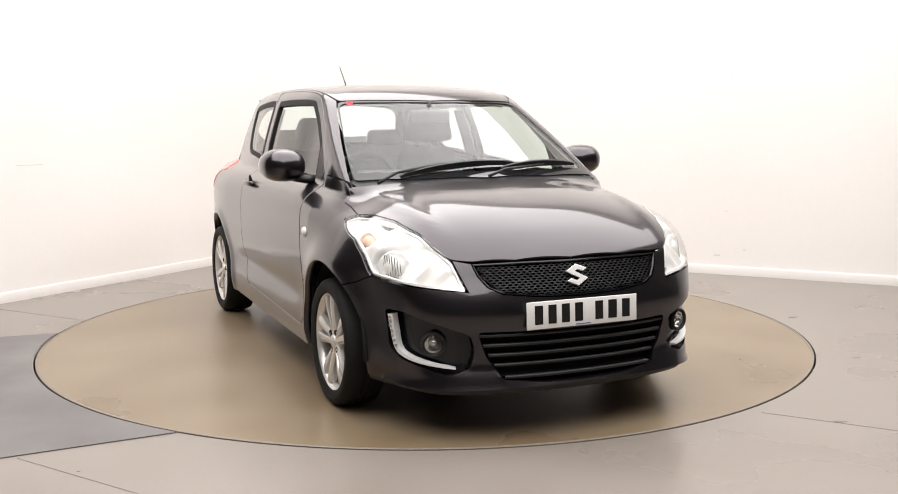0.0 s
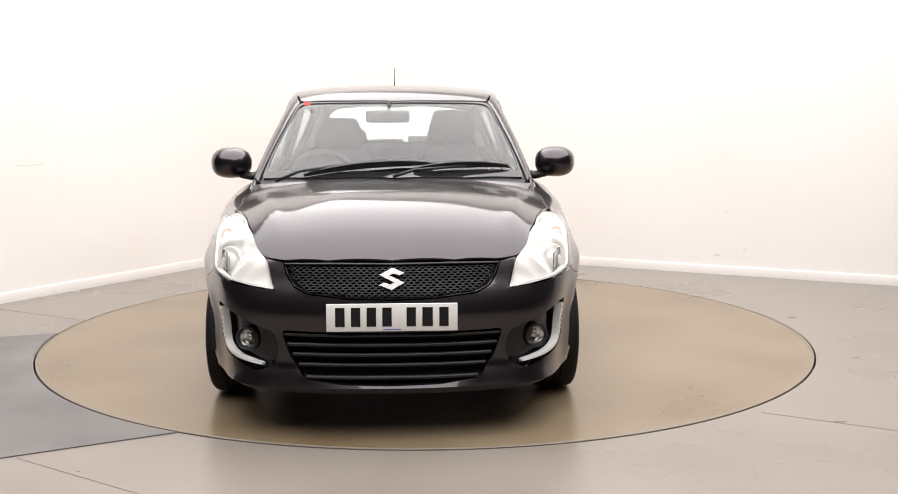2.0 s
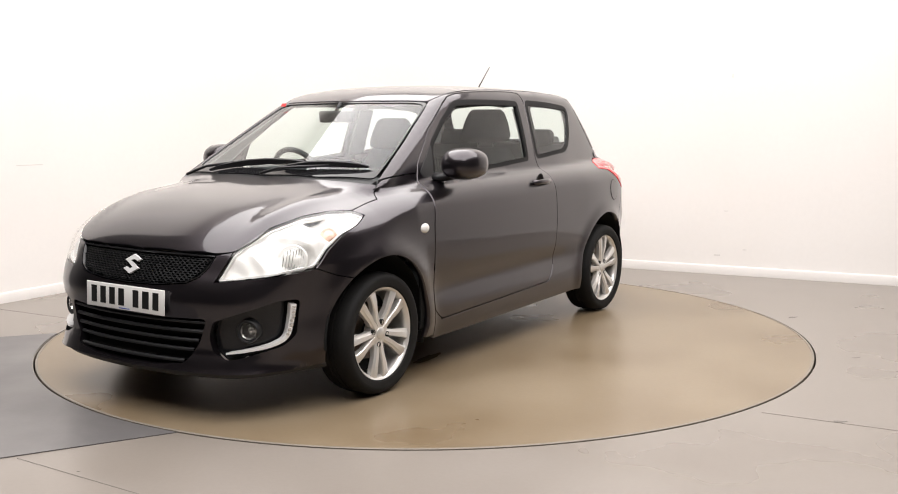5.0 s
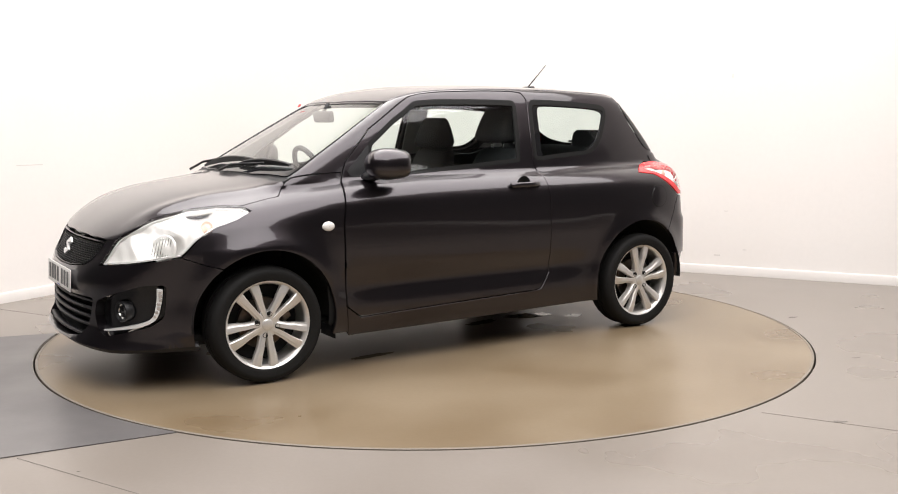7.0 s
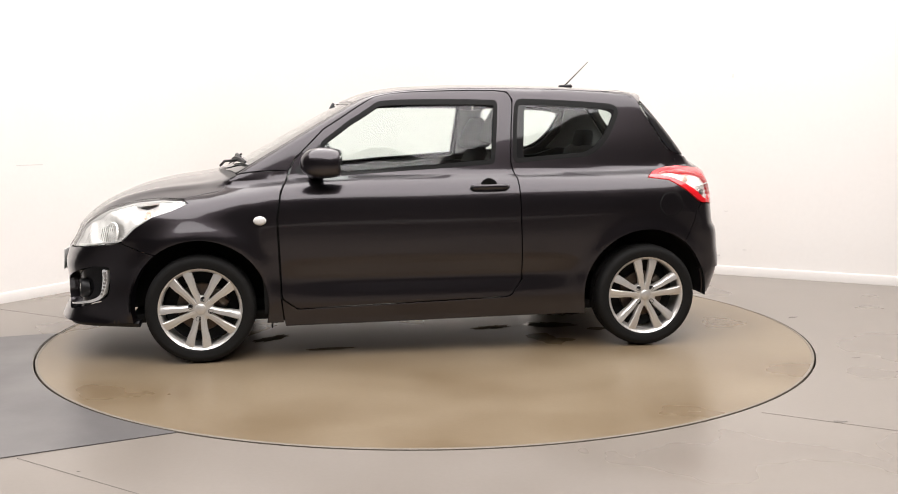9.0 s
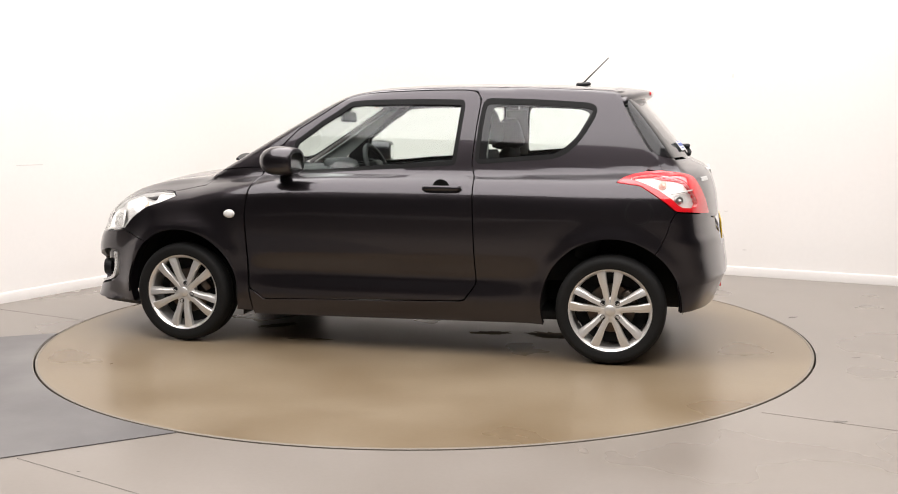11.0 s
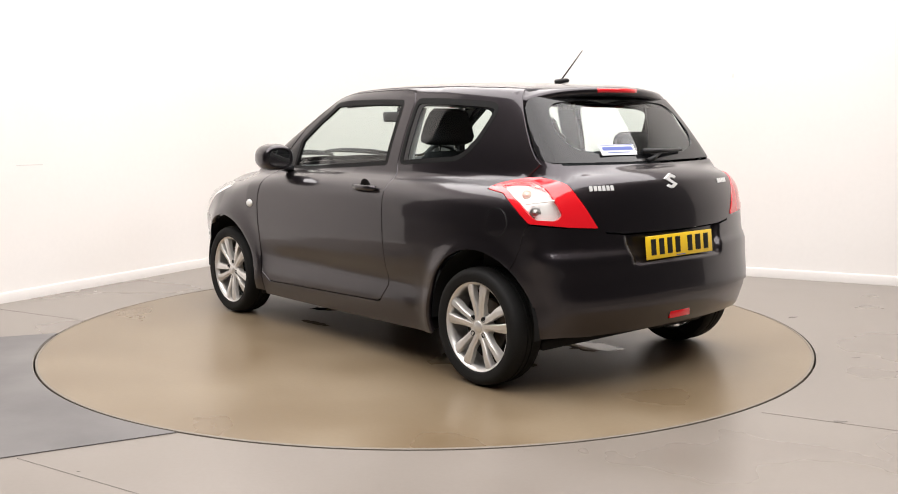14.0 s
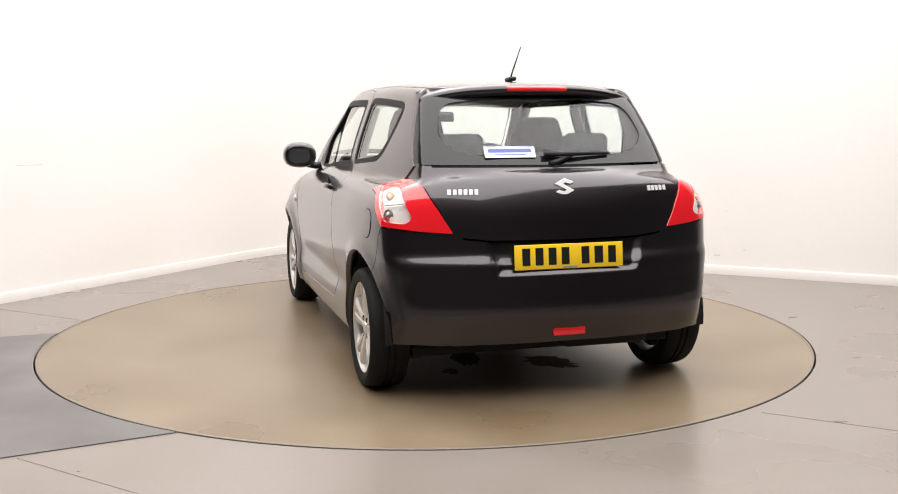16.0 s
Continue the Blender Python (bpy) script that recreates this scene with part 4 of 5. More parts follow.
# rear bumper
rear_half = rears((0.0, 0.738), (0.36, 0.742), (0.47, 0.754)) + [TAIL_INNER[1]] + TAIL_LOW + [at_side(-1.518, 0.75), at_side(-1.505, 0.70), at_side(-1.475, 0.63)] + arch(-WHEEL_X, 0.362, 128, 160, 8) + rears((0.70, 0.425), (0.45, 0.430), (0.0, 0.432))
valance_half = rears((0.0, 0.434), (0.45, 0.432), (0.70, 0.427)) + arch(-WHEEL_X, 0.362, 160, 183, 4) + rears((0.68, 0.285), (0.60, 0.280), (0.40, 0.282), (0.0, 0.284))


def plate_recess(p, uv, g):
    q = p.copy()
    ay, z = np.abs(p[:, 1]), p[:, 2]
    w = np.clip((0.375 - 0.25 * (0.75 - z) - ay) / 0.02, 0, 1) * np.clip((z - 0.600) / 0.012, 0, 1) * np.clip((0.80 - z) / 0.01, 0, 1)
    return q - g * (0.027 * w)[:, None]


rear_bumper = panel("rear_bumper", "tail", both(rear_half), PAINT, car, 0.014, depth=0.03, gap=0.002, shape=plate_recess)
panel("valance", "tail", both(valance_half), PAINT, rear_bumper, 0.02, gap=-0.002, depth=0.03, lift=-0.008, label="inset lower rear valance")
part("rear_fog_light", box_bm(0.02, 0.155, 0.042, 0.004, pose(-1.786, 0, 0.337, 0, 4, 0)), RED_LENS, rear_bumper, "red rear fog light")

# tail lights
TAIL = TAIL_TOP + TAIL_INNER + TAIL_LOW + TAIL_FRONT
TAIL_CLEAR = [(-1.32, 0.785, 0.990), (-1.38, 0.758, 1.012), (-1.455, 0.715, 1.005), (-1.53, 0.670, 0.935), (-1.605, 0.650, 0.835), (-1.60, 0.680, 0.815), (-1.545, 0.757, 0.822), (-1.47, 0.780, 0.900), (-1.395, 0.785, 0.955)]
tail_lamps = panel("tail_light", "taillamp", TAIL, RED_LENS, car, 0.02, gap=0.0025, depth=0.03, lift=0.004, holes=(TAIL_CLEAR,), round_by=0.012, hole_round=0.015, mirror=True, label="red tail light with a clear inner window")
panel("clear_window", "taillamp", TAIL_CLEAR, CLEAR_LENS, tuple(tail_lamps), 0.02, gap=0.001, depth=0.02, lift=0.004, round_by=0.015, mirror=True)
panel("reflector", "taillamp", TAIL_CLEAR, REFLECTOR, tuple(tail_lamps), 0.010, gap=-0.008, depth=0.03, lift=-0.020, mirror=True,
      shape=lambda p, uv, g: p - g * (0.003 * np.sin(p[:, 2] * 260) + 0.018 * np.exp(-((p[:, 0] + 1.475) ** 2 + (p[:, 2] - 0.945) ** 2) / 0.0014))[:, None])
for side, lamp in zip((1, -1), tail_lamps):
    for cx, cz, r, mat, nm in ((-1.475, 0.950, 0.020, AMBER, "indicator_bulb"), (-1.565, 0.862, 0.022, ALLOY_DARK, "reversing_bulb")):
        q, g = on_skin("taillamp", at_side(cx, cz), -0.022)
        bm = lathe([(r * 1.2, -0.004), (r * 1.1, 0.008), (r * 0.8, 0.004), (r * 0.5, 0.014), (0.001, 0.020)], 24, "X")
        bmesh.ops.transform(bm, matrix=Matrix.Translation((q.x, q.y * side, q.z)) @ pose(0, 0, 0, 0, 0, 180 - side * 50), verts=bm.verts)
        part(nm, bm, mat, lamp)
    q0, g = on_skin("taillamp", (-1.505, 0.775, 0.888), 0.003)
    q1, g = on_skin("taillamp", (-1.575, 0.665, 0.893), 0.003)
    part("lens_rib", tube([(q0.x, q0.y * side, q0.z), ((q0.x + q1.x) / 2 - 0.004, ((q0.y + q1.y) / 2 + 0.004) * side, (q0.z + q1.z) / 2), (q1.x, q1.y * side, q1.z)], 0.004, 8), WHITE_PLATE, lamp)


# door furniture
for side, door in zip((1, -1), doors):
    q, g = on_skin("tube", at_side(-0.325, 0.912), 0.0)
    m = Matrix.Translation((q.x, q.y * side, q.z)) @ pose(0, 0, 0, -side * 6, 0, 0)
    cup = lathe([(0.048, 0.002), (0.046, 0.003), (0.038, -0.002), (0.001, -0.012)], 28, "Y")
    bmesh.ops.transform(cup, matrix=m @ pose(0.005, 0.0015 * side, 0, 0 if side == 1 else 180, 0, 0), verts=cup.verts)
    part("handle_cup", cup, SHELL, door)
    handle = tube([(-0.098, 0.010 * side, 0.0), (-0.085, 0.030 * side, 0.001), (-0.03, 0.040 * side, 0.003), (0.04, 0.040 * side, 0.003), (0.085, 0.030 * side, 0.0), (0.098, 0.010 * side, -0.002)], 0.0135, 12)
    bmesh.ops.transform(handle, matrix=m @ Matrix.Diagonal((1, 0.75, 1.1, 1)), verts=handle.verts)
    part("handle", handle, PAINT, door)
    # mirror
    mm = Matrix.Translation((0.578, 0.860 * side, 1.048)) @ pose(0, 0, 0, 0, 0, side * -8)
    shell = bmesh.new()
    bmesh.ops.create_uvsphere(shell, u_segments=32, v_segments=20, radius=1.0)
    for v in shell.verts:
        x, y, z = v.co
        sx = math.copysign(abs(x) ** 0.95, x)
        sy = math.copysign(abs(y) ** 0.78, y)
        sz = math.copysign(abs(z) ** 0.85, z)
        v.co = (sx * 0.112 if x > 0 else max(x * 0.165, -0.100), sy * 0.106, sz * (0.084 if z > 0 else 0.078))
    bmesh.ops.transform(shell, matrix=mm, verts=shell.verts)
    mirror = part("door_mirror", shell, PAINT, door, "rounded door mirror")
    oval = lambda w, h: [(w * math.copysign(abs(math.cos(t)) ** 0.6, math.cos(t)), h * math.copysign(abs(math.sin(t)) ** 0.6, math.sin(t))) for t in (i * math.pi / 16 for i in range(32))]
    part("mirror_glass", prism(oval(0.064, 0.046), 0.004, mm @ pose(-0.0975, 0, 0, 90, 0, -90)), MIRROR, mirror, smooth=False)
    part("mirror_rim", prism(oval(0.074, 0.055), 0.010, mm @ pose(-0.090, 0, 0, 90, 0, -90)), BLACK_TRIM, mirror, smooth=False)
    arm = tube([(0.0, 0.0, -0.055), (0.02, -0.06 * side, -0.075), (0.03, -0.105 * side, -0.085), (0.035, -0.135 * side, -0.08)], 0.024, 12, 1.2)
    bmesh.ops.transform(arm, matrix=mm @ Matrix.Diagonal((1.5, 1, 0.8, 1)), verts=arm.verts)
    part("mirror_foot", arm, BLACK_TRIM, mirror)
sail = panel("mirror_sail", "tube", sides((0.722, 1.010), (0.585, 1.142), (0.572, 1.140), (0.605, 0.980), (0.70, 0.980)), BLACK_TRIM, tuple(doors), 0.03, gap=0.002, depth=0.01, lift=0.003, mirror=True, round_by=0.01)

for side in (1, -1):
    q, g = on_skin("tube", at_side(0.905, 0.752), 0.0)
    bm = lathe([(0.036, -0.004), (0.035, 0.003), (0.028, 0.009), (0.012, 0.012), (0.001, 0.0125)], 28, "Y")
    bmesh.ops.transform(bm, matrix=Matrix.Translation((q.x, q.y * side, q.z)) @ Matrix.Diagonal((0.95, side, 0.68, 1)), verts=bm.verts)
    part("side_repeater", bm, WHITE_PLATE, car, "small clear side indicator")
FLAP_RING = lambda r: [at_side(-1.362 + r * math.cos(a), 0.802 + r * math.sin(a)) for a in np.linspace(0, 2 * math.pi, 28, endpoint=False)]
flap = panel("fuel_flap", "tube", FLAP_RING(0.0685), SHELL, car, 0.03, gap=0, depth=0.004, lift=0.0012, label="round fuel flap")
panel("flap_cover", "tube", FLAP_RING(0.0640), PAINT, flap, 0.03, gap=0, depth=0.002, lift=0.0026)

# aerial and wipers
part("aerial_base", box_bm(0.085, 0.040, 0.022, 0.010, pose(-0.978, -0.010, 1.478, 0, 3, 0), 3), BLACK_TRIM, car)
part("aerial", tube([(-0.975, -0.010, 1.484), (-1.05, -0.010, 1.558), (-1.122, -0.010, 1.630)], 0.0045, 8, 0.55), BLACK_TRIM, car, "thin raked roof aerial")


def wiper(points, blade, name):
    arm = part(name, tube(points, 0.008, 8, 0.8), BLACK_TRIM, car, "black windscreen wiper")
    n = 12
    bm = bmesh.new()
    a, b = Vector(blade[0]), Vector(blade[1])
    loops = []
    for i in range(n + 1):
        t = i / n
        p, g = on_skin("tube", tuple(a.lerp(b, t)), 0.006)
        h = 0.010 + 0.020 * math.sin(math.pi * t) ** 0.7
        up = g * h
        d = (b - a).normalized()
        s = d.cross(g).normalized() * 0.010
        loops.append([bm.verts.new(p + s), bm.verts.new(p + up + s * 0.5), bm.verts.new(p + up - s * 0.5), bm.verts.new(p - s)])
    for l0, l1 in zip(loops, loops[1:]):
        for k in range(4):
            bm.faces.new((l0[k], l0[(k + 1) % 4], l1[(k + 1) % 4], l1[k]))
    bm.faces.new(loops[0])
    bm.faces.new(loops[-1][::-1])
    part("blade", bm, BLACK_TRIM, arm, smooth=False)


wiper([(1.13, -0.56, 0.985), (1.09, -0.45, 1.03), (1.035, -0.18, 1.065)], [(1.075, -0.45, 1.02), (1.02, 0.20, 1.065)], "wiper")
wiper([(1.15, 0.00, 1.005), (1.12, 0.10, 1.035), (1.035, 0.36, 1.050)], [(1.07, 0.10, 1.035), (0.975, 0.565, 1.035)], "wiper")
q, g = on_skin("tail", at_rear(-0.05, 1.085), 0.012)
rear_wiper = part("rear_wiper", tube([(q.x, 0.02, 1.072), (q.x - 0.005, -0.02, 1.085), (q.x + 0.015, -0.10, 1.115)], 0.013, 8, 0.8), BLACK_TRIM, tailgate, "black rear wiper")
part("blade", tube([(q.x + 0.01, 0.045, 1.118), (q.x + 0.004, -0.10, 1.118), (q.x + 0.035, -0.29, 1.118)], 0.015, 8, 0.5), BLACK_TRIM, rear_wiper)

# ------------------------------------------------ wheels
def wheel_meshes():
    tyre = lathe([(0.214, 0.070), (0.222, 0.088), (0.250, 0.096), (0.266, 0.094), (0.278, 0.084), (0.284, 0.068), (TYRE_R, 0.045), (TYRE_R, 0.020), (0.281, 0.018), (0.281, 0.012), (TYRE_R, 0.010), (TYRE_R, -0.010), (0.281, -0.012), (0.281, -0.018),
                  (TYRE_R, -0.020), (TYRE_R, -0.045), (0.284, -0.068), (0.278, -0.084), (0.250, -0.095), (0.214, -0.085)], 72, "Y")
    rim = lathe([(0.205, -0.085), (0.205, 0.03), (0.198, 0.052), (0.202, 0.066), (0.210, 0.078), (0.217, 0.082), (0.219, 0.074), (0.214, 0.066), (0.214, -0.085)], 72, "Y")
    spoke = bmesh.new()
    loops = []
    for r, c, w, y, th in ((0.030, 0.014, 0.030, 0.066, 0.04), (0.075, 0.0205, 0.031, 0.069, 0.035), (0.110, 0.0265, 0.034, 0.074, 0.03), (0.145, 0.036, 0.040, 0.077, 0.03), (0.190, 0.0440, 0.047, 0.078, 0.03), (0.212, 0.046, 0.048, 0.075, 0.02)):
        sec = [(-w / 2, y - th), (-w / 2, y - 0.004), (-w * 0.40, y), (w * 0.14, y - 0.001), (w * 0.24, y - 0.005), (w / 2, y - 0.007), (w / 2, y - th)]
        loops.append([spoke.verts.new((c + s, yy, r)) for s, yy in sec])
    for l0, l1 in zip(loops, loops[1:]):
        for k in range(7):
            spoke.faces.new((l0[k], l0[(k + 1) % 7], l1[(k + 1) % 7], l1[k]))
    spoke.faces.new(loops[0])
    spoke.faces.new(loops[-1][::-1])
    twin = spoke.copy()
    for v in twin.verts:
        v.co.x = -v.co.x
    hub = lathe([(0.001, 0.066), (0.030, 0.066), (0.050, 0.064), (0.066, 0.056), (0.068, 0.02), (0.001, 0.02)], 40, "Y")
    cap = lathe([(0.001, 0.0755), (0.020, 0.0745), (0.027, 0.070), (0.028, 0.066)], 28, "Y")
    bolt = lathe([(0.013, 0.0560), (0.013, 0.0685), (0.011, 0.0690), (0.0105, 0.062), (0.008, 0.0660), (0.001, 0.0665)], 14, "Y")
    disc = lathe([(0.06, 0.0), (0.125, 0.0), (0.128, -0.004), (0.128, -0.02), (0.06, -0.02)], 48, "Y")
    drum = lathe([(0.001, -0.03), (0.19, -0.03), (0.19, -0.05), (0.001, -0.05)], 40, "Y")
    return dict(tyre=(tyre, RUBBER), rim=(rim, ALLOY), spoke=(spoke, ALLOY), spoke_twin=(twin, ALLOY), hub=(hub, ALLOY), centre_cap=(cap, ALLOY), bolt=(bolt, SHELL), brake_disc=(disc, STEEL), backplate=(drum, SHELL))


WHEEL_DATA = {}
for key, (bm, mat) in wheel_meshes().items():
    me = bpy.data.meshes.new(key)
    bmesh.ops.recalc_face_normals(bm, faces=bm.faces)
    bm.to_mesh(me)
    bm.free()
    me.materials.append(mat)
    me.polygons.foreach_set("use_smooth", ["spoke" not in key] * len(me.polygons))
    me.set_sharp_from_angle(angle=0.7)
    WHEEL_DATA[key] = me


def wheel(x, y, turn, spin):
    w = new("wheel")
    w.parent = car
    w.matrix_basis = pose(x, y, WHEEL_Z + 0.002, 0, 0, turn)
    tagged(w, "ten-spoke silver alloy wheel with a black tyre")
    pieces = [("tyre", 0), ("rim", 0), ("hub", 0), ("centre_cap", 0), ("brake_disc", 0), ("backplate", 0)]
    pieces += [(k, 72 * i) for i in range(5) for k in ("spoke", "spoke_twin")] + [("bolt", 90 * i + 45) for i in range(4)]
    for key, a in pieces:
        ob = new(key.replace("_twin", ""), WHEEL_DATA[key])
        ob.parent = w
        if key == "bolt":
            ob.matrix_basis = pose(0, 0, 0, 0, a + spin, 0) @ pose(0, 0, 0.053)
        else:
            ob.matrix_basis = pose(0, 0, 0, 0, a + spin, 0)
    caliper = box_bm(0.05, 0.06, 0.11, 0.012, pose(-0.10, -0.01, 0.05, 0, 35, 0))
    part("caliper", caliper, STEEL, w)


wheel(WHEEL_X, 0.748, 0, 31)
wheel(-WHEEL_X, 0.748, 0, 1)
wheel(WHEEL_X, -0.748, 180, 10)
wheel(-WHEEL_X, -0.748, 180, 50)
for wx in (WHEEL_X, -WHEEL_X):
    for side in (1, -1):
        bm = bmesh.new()
        loops = []
        for i in range(29):
            a = math.radians(-4 + 188 * i / 28)
            loops.append([bm.verts.new((wx + r * math.cos(a), side * y, ARCH_Z + r * math.sin(a))) for r, y in ((0.366, 0.80), (0.375, 0.50), (0.10, 0.50))])
        for l0, l1 in zip(loops, loops[1:]):
            for k in range(2):
                bm.faces.new((l0[k], l0[k + 1], l1[k + 1], l1[k]))
        part("wheel_arch_liner", bm, SHELL, car)

# ------------------------------------------------ under the skin
part("underbody", box_bm(3.1, 1.30, 0.05, 0.01, pose(0.05, 0, 0.215)), SHELL, car)
part("underbody_panel", box_bm(1.60, 1.50, 0.06, 0.01, pose(0.0, 0, 0.225)), SHELL, car)
part("engine_bay", box_bm(0.70, 1.05, 0.42, 0.03, pose(1.36, 0, 0.46)), SHELL, car)
part("boot_floor", box_bm(0.62, 1.05, 0.40, 0.03, pose(-1.36, 0, 0.46)), SHELL, car)
part("exhaust_silencer", box_bm(0.24, 0.46, 0.13, 0.05, pose(-1.48, -0.28, 0.265), 3), SHELL, car)
part("front_axle", tube([(1.215, -0.62, 0.26), (1.215, 0.62, 0.26)], 0.03, 10), SHELL, car)
part("rear_axle", tube([(-1.215, -0.62, 0.27), (-1.215, 0.62, 0.27)], 0.035, 10), STEEL, car)
for side in (1, -1):
    part("mud_flap", box_bm(0.008, 0.16, 0.06, 0.003, pose(0.855, 0.72 * side, 0.200)), BLACK_TRIM, car)

# ------------------------------------------------ cabin
panel("door_trim", "tube", sides((0.80, 0.95), (0.70, 1.0), (-0.36, 1.03), (-0.47, 1.02), (-0.46, 0.35), (0.70, 0.33)), CABIN, tuple(doors), 0.06, gap=0.01, depth=0.01, lift=-0.06, mirror=True)
panel("door_jamb", "tube", sides((0.90, 0.24), (0.90, 0.93), (0.74, 0.97), (0.72, 0.24)), SHELL, car, 0.06, gap=0.0, depth=0.01, lift=-0.034, mirror=True)
panel("door_jamb", "tube", sides((-0.40, 0.24), (-0.40, 1.01), (-0.58, 1.02), (-0.58, 0.24)), SHELL, car, 0.06, gap=0.0, depth=0.01, lift=-0.034, mirror=True)
panel("side_trim", "tube", sides((-0.51, 1.03), (-0.95, 1.05), (-1.10, 1.10), (-1.42, 1.02), (-1.40, 0.70), (-0.90, 0.65), (-0.51, 0.40)), CABIN, car, 0.06, gap=0.0, depth=0.01, lift=-0.06, mirror=True)
panel("pillar_trim", "tube", sides((-0.40, 1.36), (-0.56, 1.36), (-0.55, 1.04), (-0.38, 1.04)), CABIN_GREY, car, 0.05, gap=0.01, depth=0.01, lift=-0.035, mirror=True)
panel("rear_pillar_trim", "tube", [at_side(-1.13, 1.35), (-1.31, 0.52, 1.33), (-1.50, 0.62, 1.09), at_side(-1.02, 1.085), at_side(-1.115, 1.20)], CABIN_GREY, car, 0.05, gap=0.0, depth=0.01, lift=-0.035, mirror=True)
panel("screen_pillar_trim", "tube", [at_side(0.77, 1.0), (1.0, 0.64, 1.0), (0.60, 0.57, 1.25), (0.40, 0.53, 1.37), at_side(0.30, 1.39), at_side(0.62, 1.12)], CABIN_GREY, car, 0.05, gap=0.004, depth=0.01, lift=-0.03, mirror=True)
panel("headliner", "tube", both(tops((0.38, 0.0), (0.34, 0.5), (0.0, 0.57), (-0.6, 0.57), (-1.25, 0.48), (-1.33, 0.0))), HEADLINER, car, 0.08, gap=0.0, depth=0.01, lift=-0.045)
part("parcel_shelf", box_bm(0.42, 1.10, 0.03, 0.01, pose(-1.27, 0, 1.00)), CABIN, car)


def loft_box(sections, power=4.0, steps=28):
    """A soft block through sections (centre, half width in y, half depth along d), stacked from one to the next."""
    bm = bmesh.new()
    loops = []
    for (cx, cy, cz), hw, hd in sections:
        ring = []
        for i in range(steps):
            a = 2 * math.pi * i / steps
            c, s = math.cos(a), math.sin(a)
            ring.append(bm.verts.new((cx + hd * math.copysign(abs(c) ** (2 / power), c), cy + hw * math.copysign(abs(s) ** (2 / power), s), cz)))
        loops.append(ring)
    for l0, l1 in zip(loops, loops[1:]):
        for k in range(steps):
            bm.faces.new((l0[k], l0[(k + 1) % steps], l1[(k + 1) % steps], l1[k]))
    bm.faces.new(loops[0][::-1])
    bm.faces.new(loops[-1])
    return bm


def front_seat(y, up):
    seat = part("front_seat", loft_box([((-0.12, y, 0.42), 0.235, 0.25), ((-0.10, y, 0.50), 0.245, 0.26), ((-0.10, y, 0.56), 0.24, 0.25), ((-0.10, y, 0.585), 0.20, 0.22)]), SEAT_CLOTH, car, "dark cloth front seat")
    part("backrest", loft_box([((-0.32, y, 0.55), 0.20, 0.07), ((-0.36, y, 0.70), 0.24, 0.075), ((-0.42, y, 0.90), 0.235, 0.065), ((-0.47, y, 1.05), 0.19, 0.055), ((-0.485, y, 1.10), 0.15, 0.035)]), SEAT_CLOTH, seat)
    part("headrest", loft_box([((-0.46, y, 1.085 + up), 0.115, 0.050), ((-0.46, y, 1.10 + up), 0.150, 0.090), ((-0.465, y, 1.13 + up), 0.155, 0.098), ((-0.47, y, 1.21 + up), 0.140, 0.070),
                               ((-0.475, y, 1.265 + up), 0.120, 0.045), ((-0.475, y, 1.285 + up), 0.095, 0.028)], 3.2), SEAT_CLOTH, seat)
    for s in (-0.055, 0.055):
        part("headrest_post", tube([(-0.470, y + s, 1.06), (-0.462, y + s, 1.11 + up)], 0.006, 8), CHROME, seat)


front_seat(0.36, 0.05)
front_seat(-0.36, 0.0)
rear_seat = part("rear_seat", loft_box([((-0.88, 0, 0.40), 0.60, 0.25), ((-0.86, 0, 0.52), 0.61, 0.27), ((-0.86, 0, 0.56), 0.58, 0.24)], 6), SEAT_CLOTH, car, "dark cloth rear bench")
part("backrest", loft_box([((-1.06, 0, 0.52), 0.60, 0.07), ((-1.12, 0, 0.80), 0.60, 0.075), ((-1.18, 0, 1.07), 0.57, 0.06), ((-1.19, 0, 1.105), 0.54, 0.03)], 8), SEAT_CLOTH, rear_seat)
for y in (-0.33, 0.33):
    part("headrest", loft_box([((-1.19, y, 1.09), 0.10, 0.035), ((-1.19, y, 1.11), 0.12, 0.045), ((-1.20, y, 1.18), 0.115, 0.045), ((-1.205, y, 1.205), 0.09, 0.03)]), SEAT_CLOTH, rear_seat)
dash = part("dashboard", loft_box([((0.86, 0, 0.60), 0.66, 0.14), ((0.80, 0, 0.80), 0.68, 0.22), ((0.82, 0, 0.93), 0.67, 0.22), ((0.88, 0, 0.975), 0.62, 0.16)], 6), CABIN, car, "dark grey moulded dashboard")
part("instrument_hood", loft_box([((0.66, -0.36, 0.92), 0.17, 0.09), ((0.68, -0.36, 1.00), 0.16, 0.08), ((0.70, -0.36, 1.02), 0.12, 0.05)]), CABIN, dash)
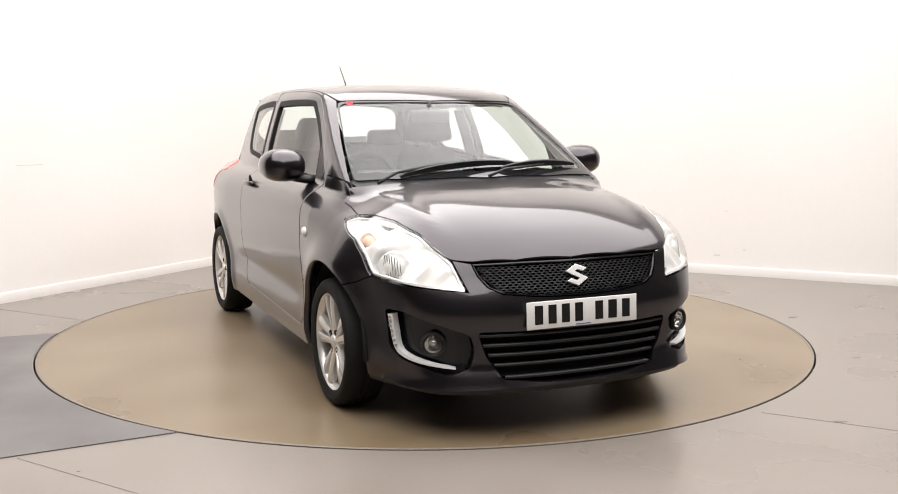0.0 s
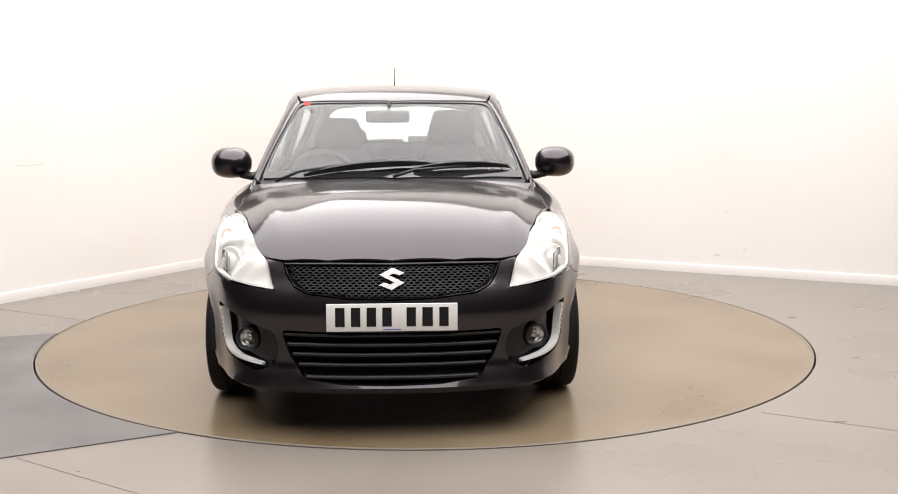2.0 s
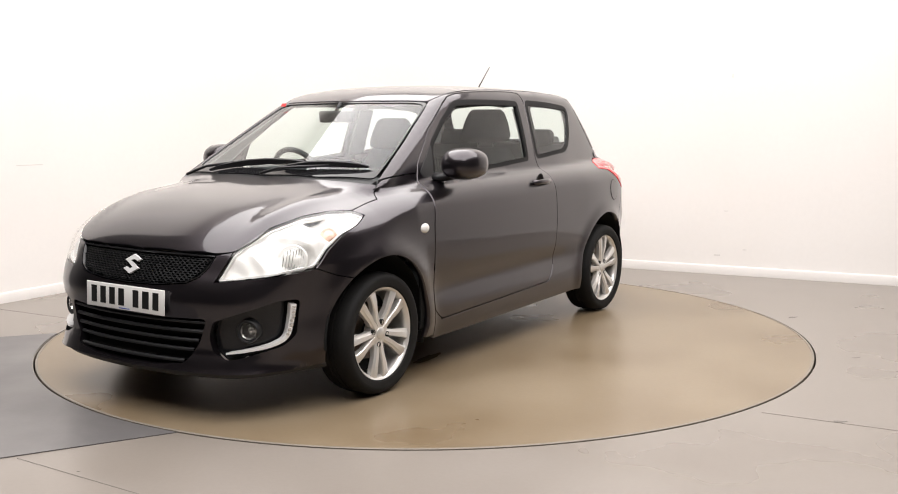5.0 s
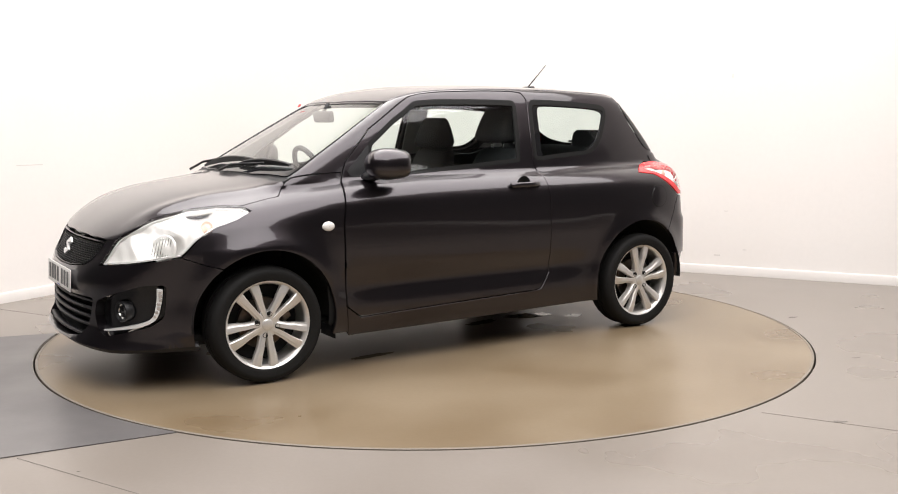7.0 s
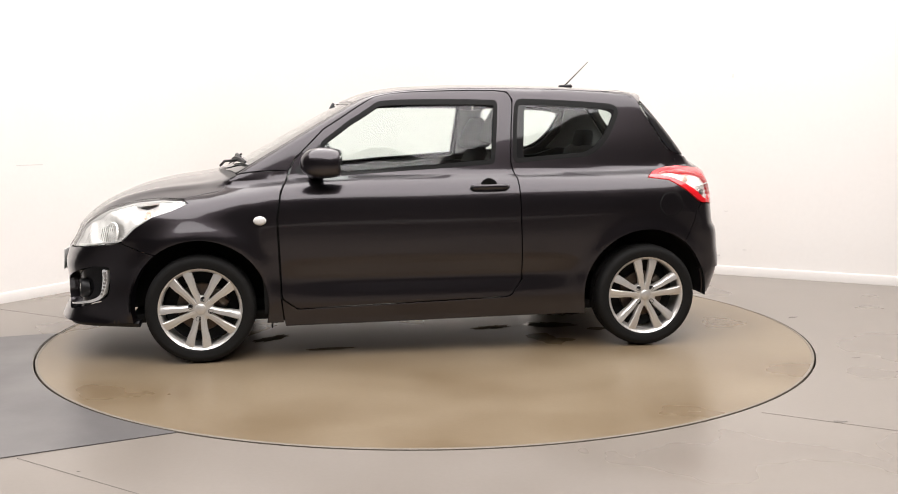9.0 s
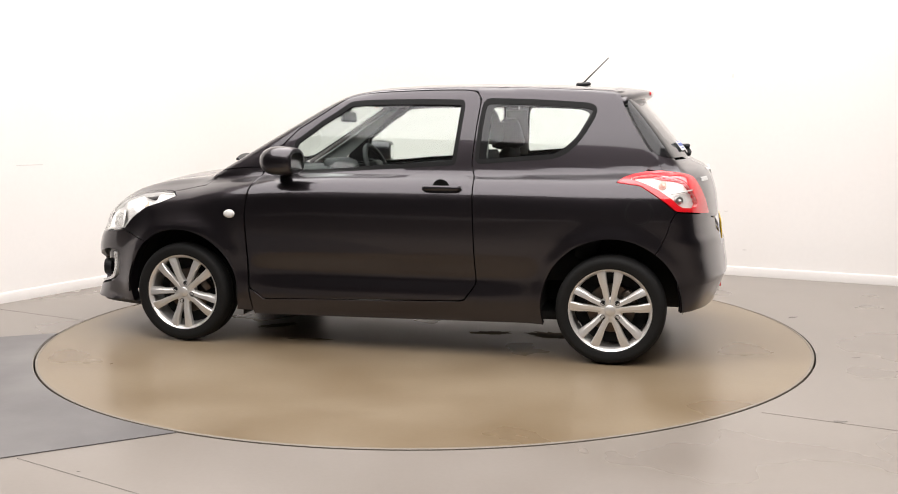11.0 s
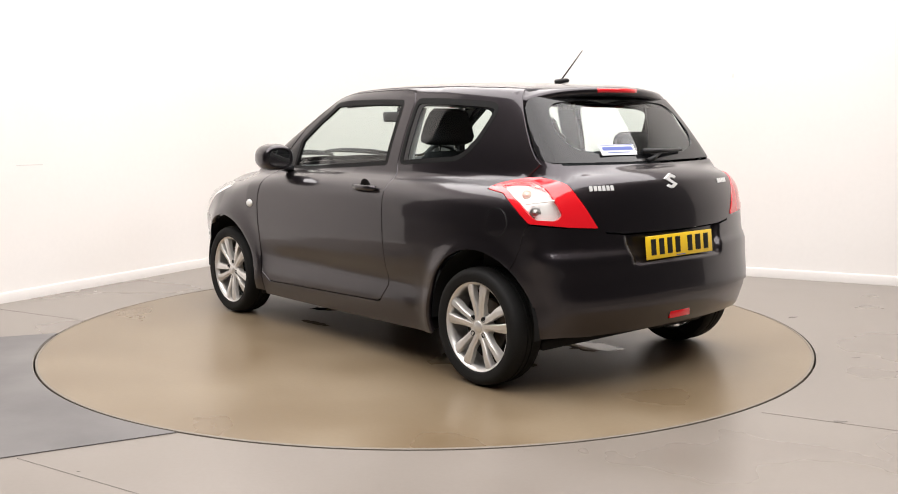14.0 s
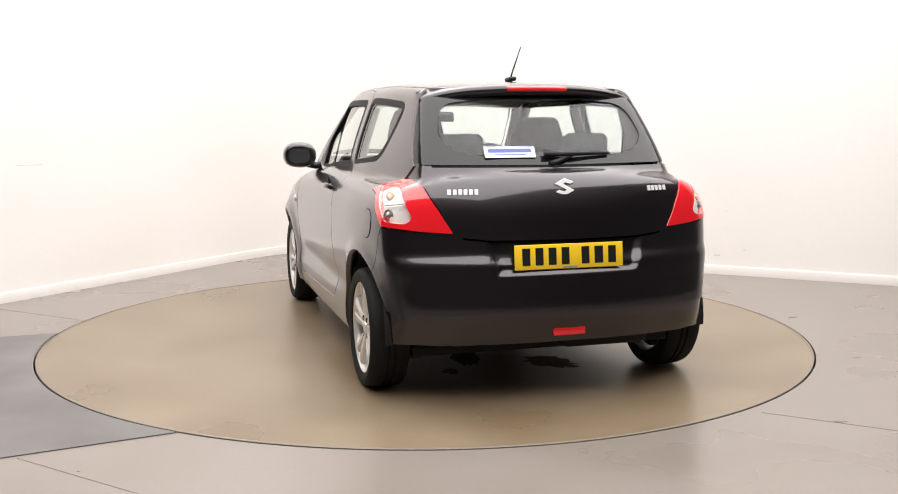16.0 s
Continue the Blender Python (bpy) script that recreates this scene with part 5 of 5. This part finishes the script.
sw = Matrix.Translation((0.42, -0.39, 0.940)) @ pose(0, 0, 0, 0, -65, 0)
bm = tube([(0.18 * math.cos(a), 0.18 * math.sin(a), 0) for a in np.linspace(0, 2 * math.pi, 32, endpoint=False)], 0.016, 10, 1.0, True)
bmesh.ops.transform(bm, matrix=sw, verts=bm.verts)
steering = part("steering_wheel", bm, CABIN, car, "black three-spoke steering wheel")
part("boss", box_bm(0.14, 0.16, 0.05, 0.02, sw, 3), CABIN, steering)
for a in (90, -90, 200):
    part("spoke", box_bm(0.13, 0.035, 0.016, 0.005, sw @ pose(0, 0, 0, 0, 0, a) @ pose(0.115, 0, 0)), CABIN, steering)
part("column", tube([(0.43, -0.39, 0.935), (0.70, -0.38, 0.84)], 0.045, 12), CABIN, steering)
inner_mirror = part("interior_mirror", box_bm(0.03, 0.235, 0.066, 0.014, pose(0.50, -0.034, 1.291, 0, 6, 0), 3), CABIN, car, "interior rear-view mirror")
part("mirror_stem", tube([(0.505, -0.034, 1.311), (0.47, -0.024, 1.372)], 0.010, 8), CABIN, inner_mirror)


# ------------------------------------------------ what moves
def motions():
    """The turntable carries the car round."""
    keys = ((0.0, -67.23), (0.2, -68.3), (0.5, -70.87), (1.0, -76.54), (1.5, -82.40), (2.0, -88.71), (2.5, -94.50), (3.0, -100.75), (3.5, -106.52), (4.0, -112.77), (4.5, -118.66), (5.0, -124.65), (5.5, -130.64),
            (6.0, -136.62), (6.5, -142.61), (7.0, -148.59), (7.5, -154.49), (8.0, -160.55), (8.5, -166.18), (9.0, -171.97), (9.5, -177.80), (10.0, -183.63), (10.5, -189.46), (11.0, -195.29),
            (11.5, -201.12), (12.0, -207.16), (12.5, -212.84), (13.0, -219.00), (13.5, -224.87), (14.0, -230.92), (14.5, -236.70), (15.0, -242.92), (15.5, -248.61), (16.0, -254.78))
    walk(turntable, [(t, pose(0, 0, 0, 0, 0, a)) for t, a in keys])
    walk(car, [(t, pose(0, 0, 0.0, 0, 0, a) @ pose(0.0708, -0.1886, 0.002)) for t, a in keys])


motions()
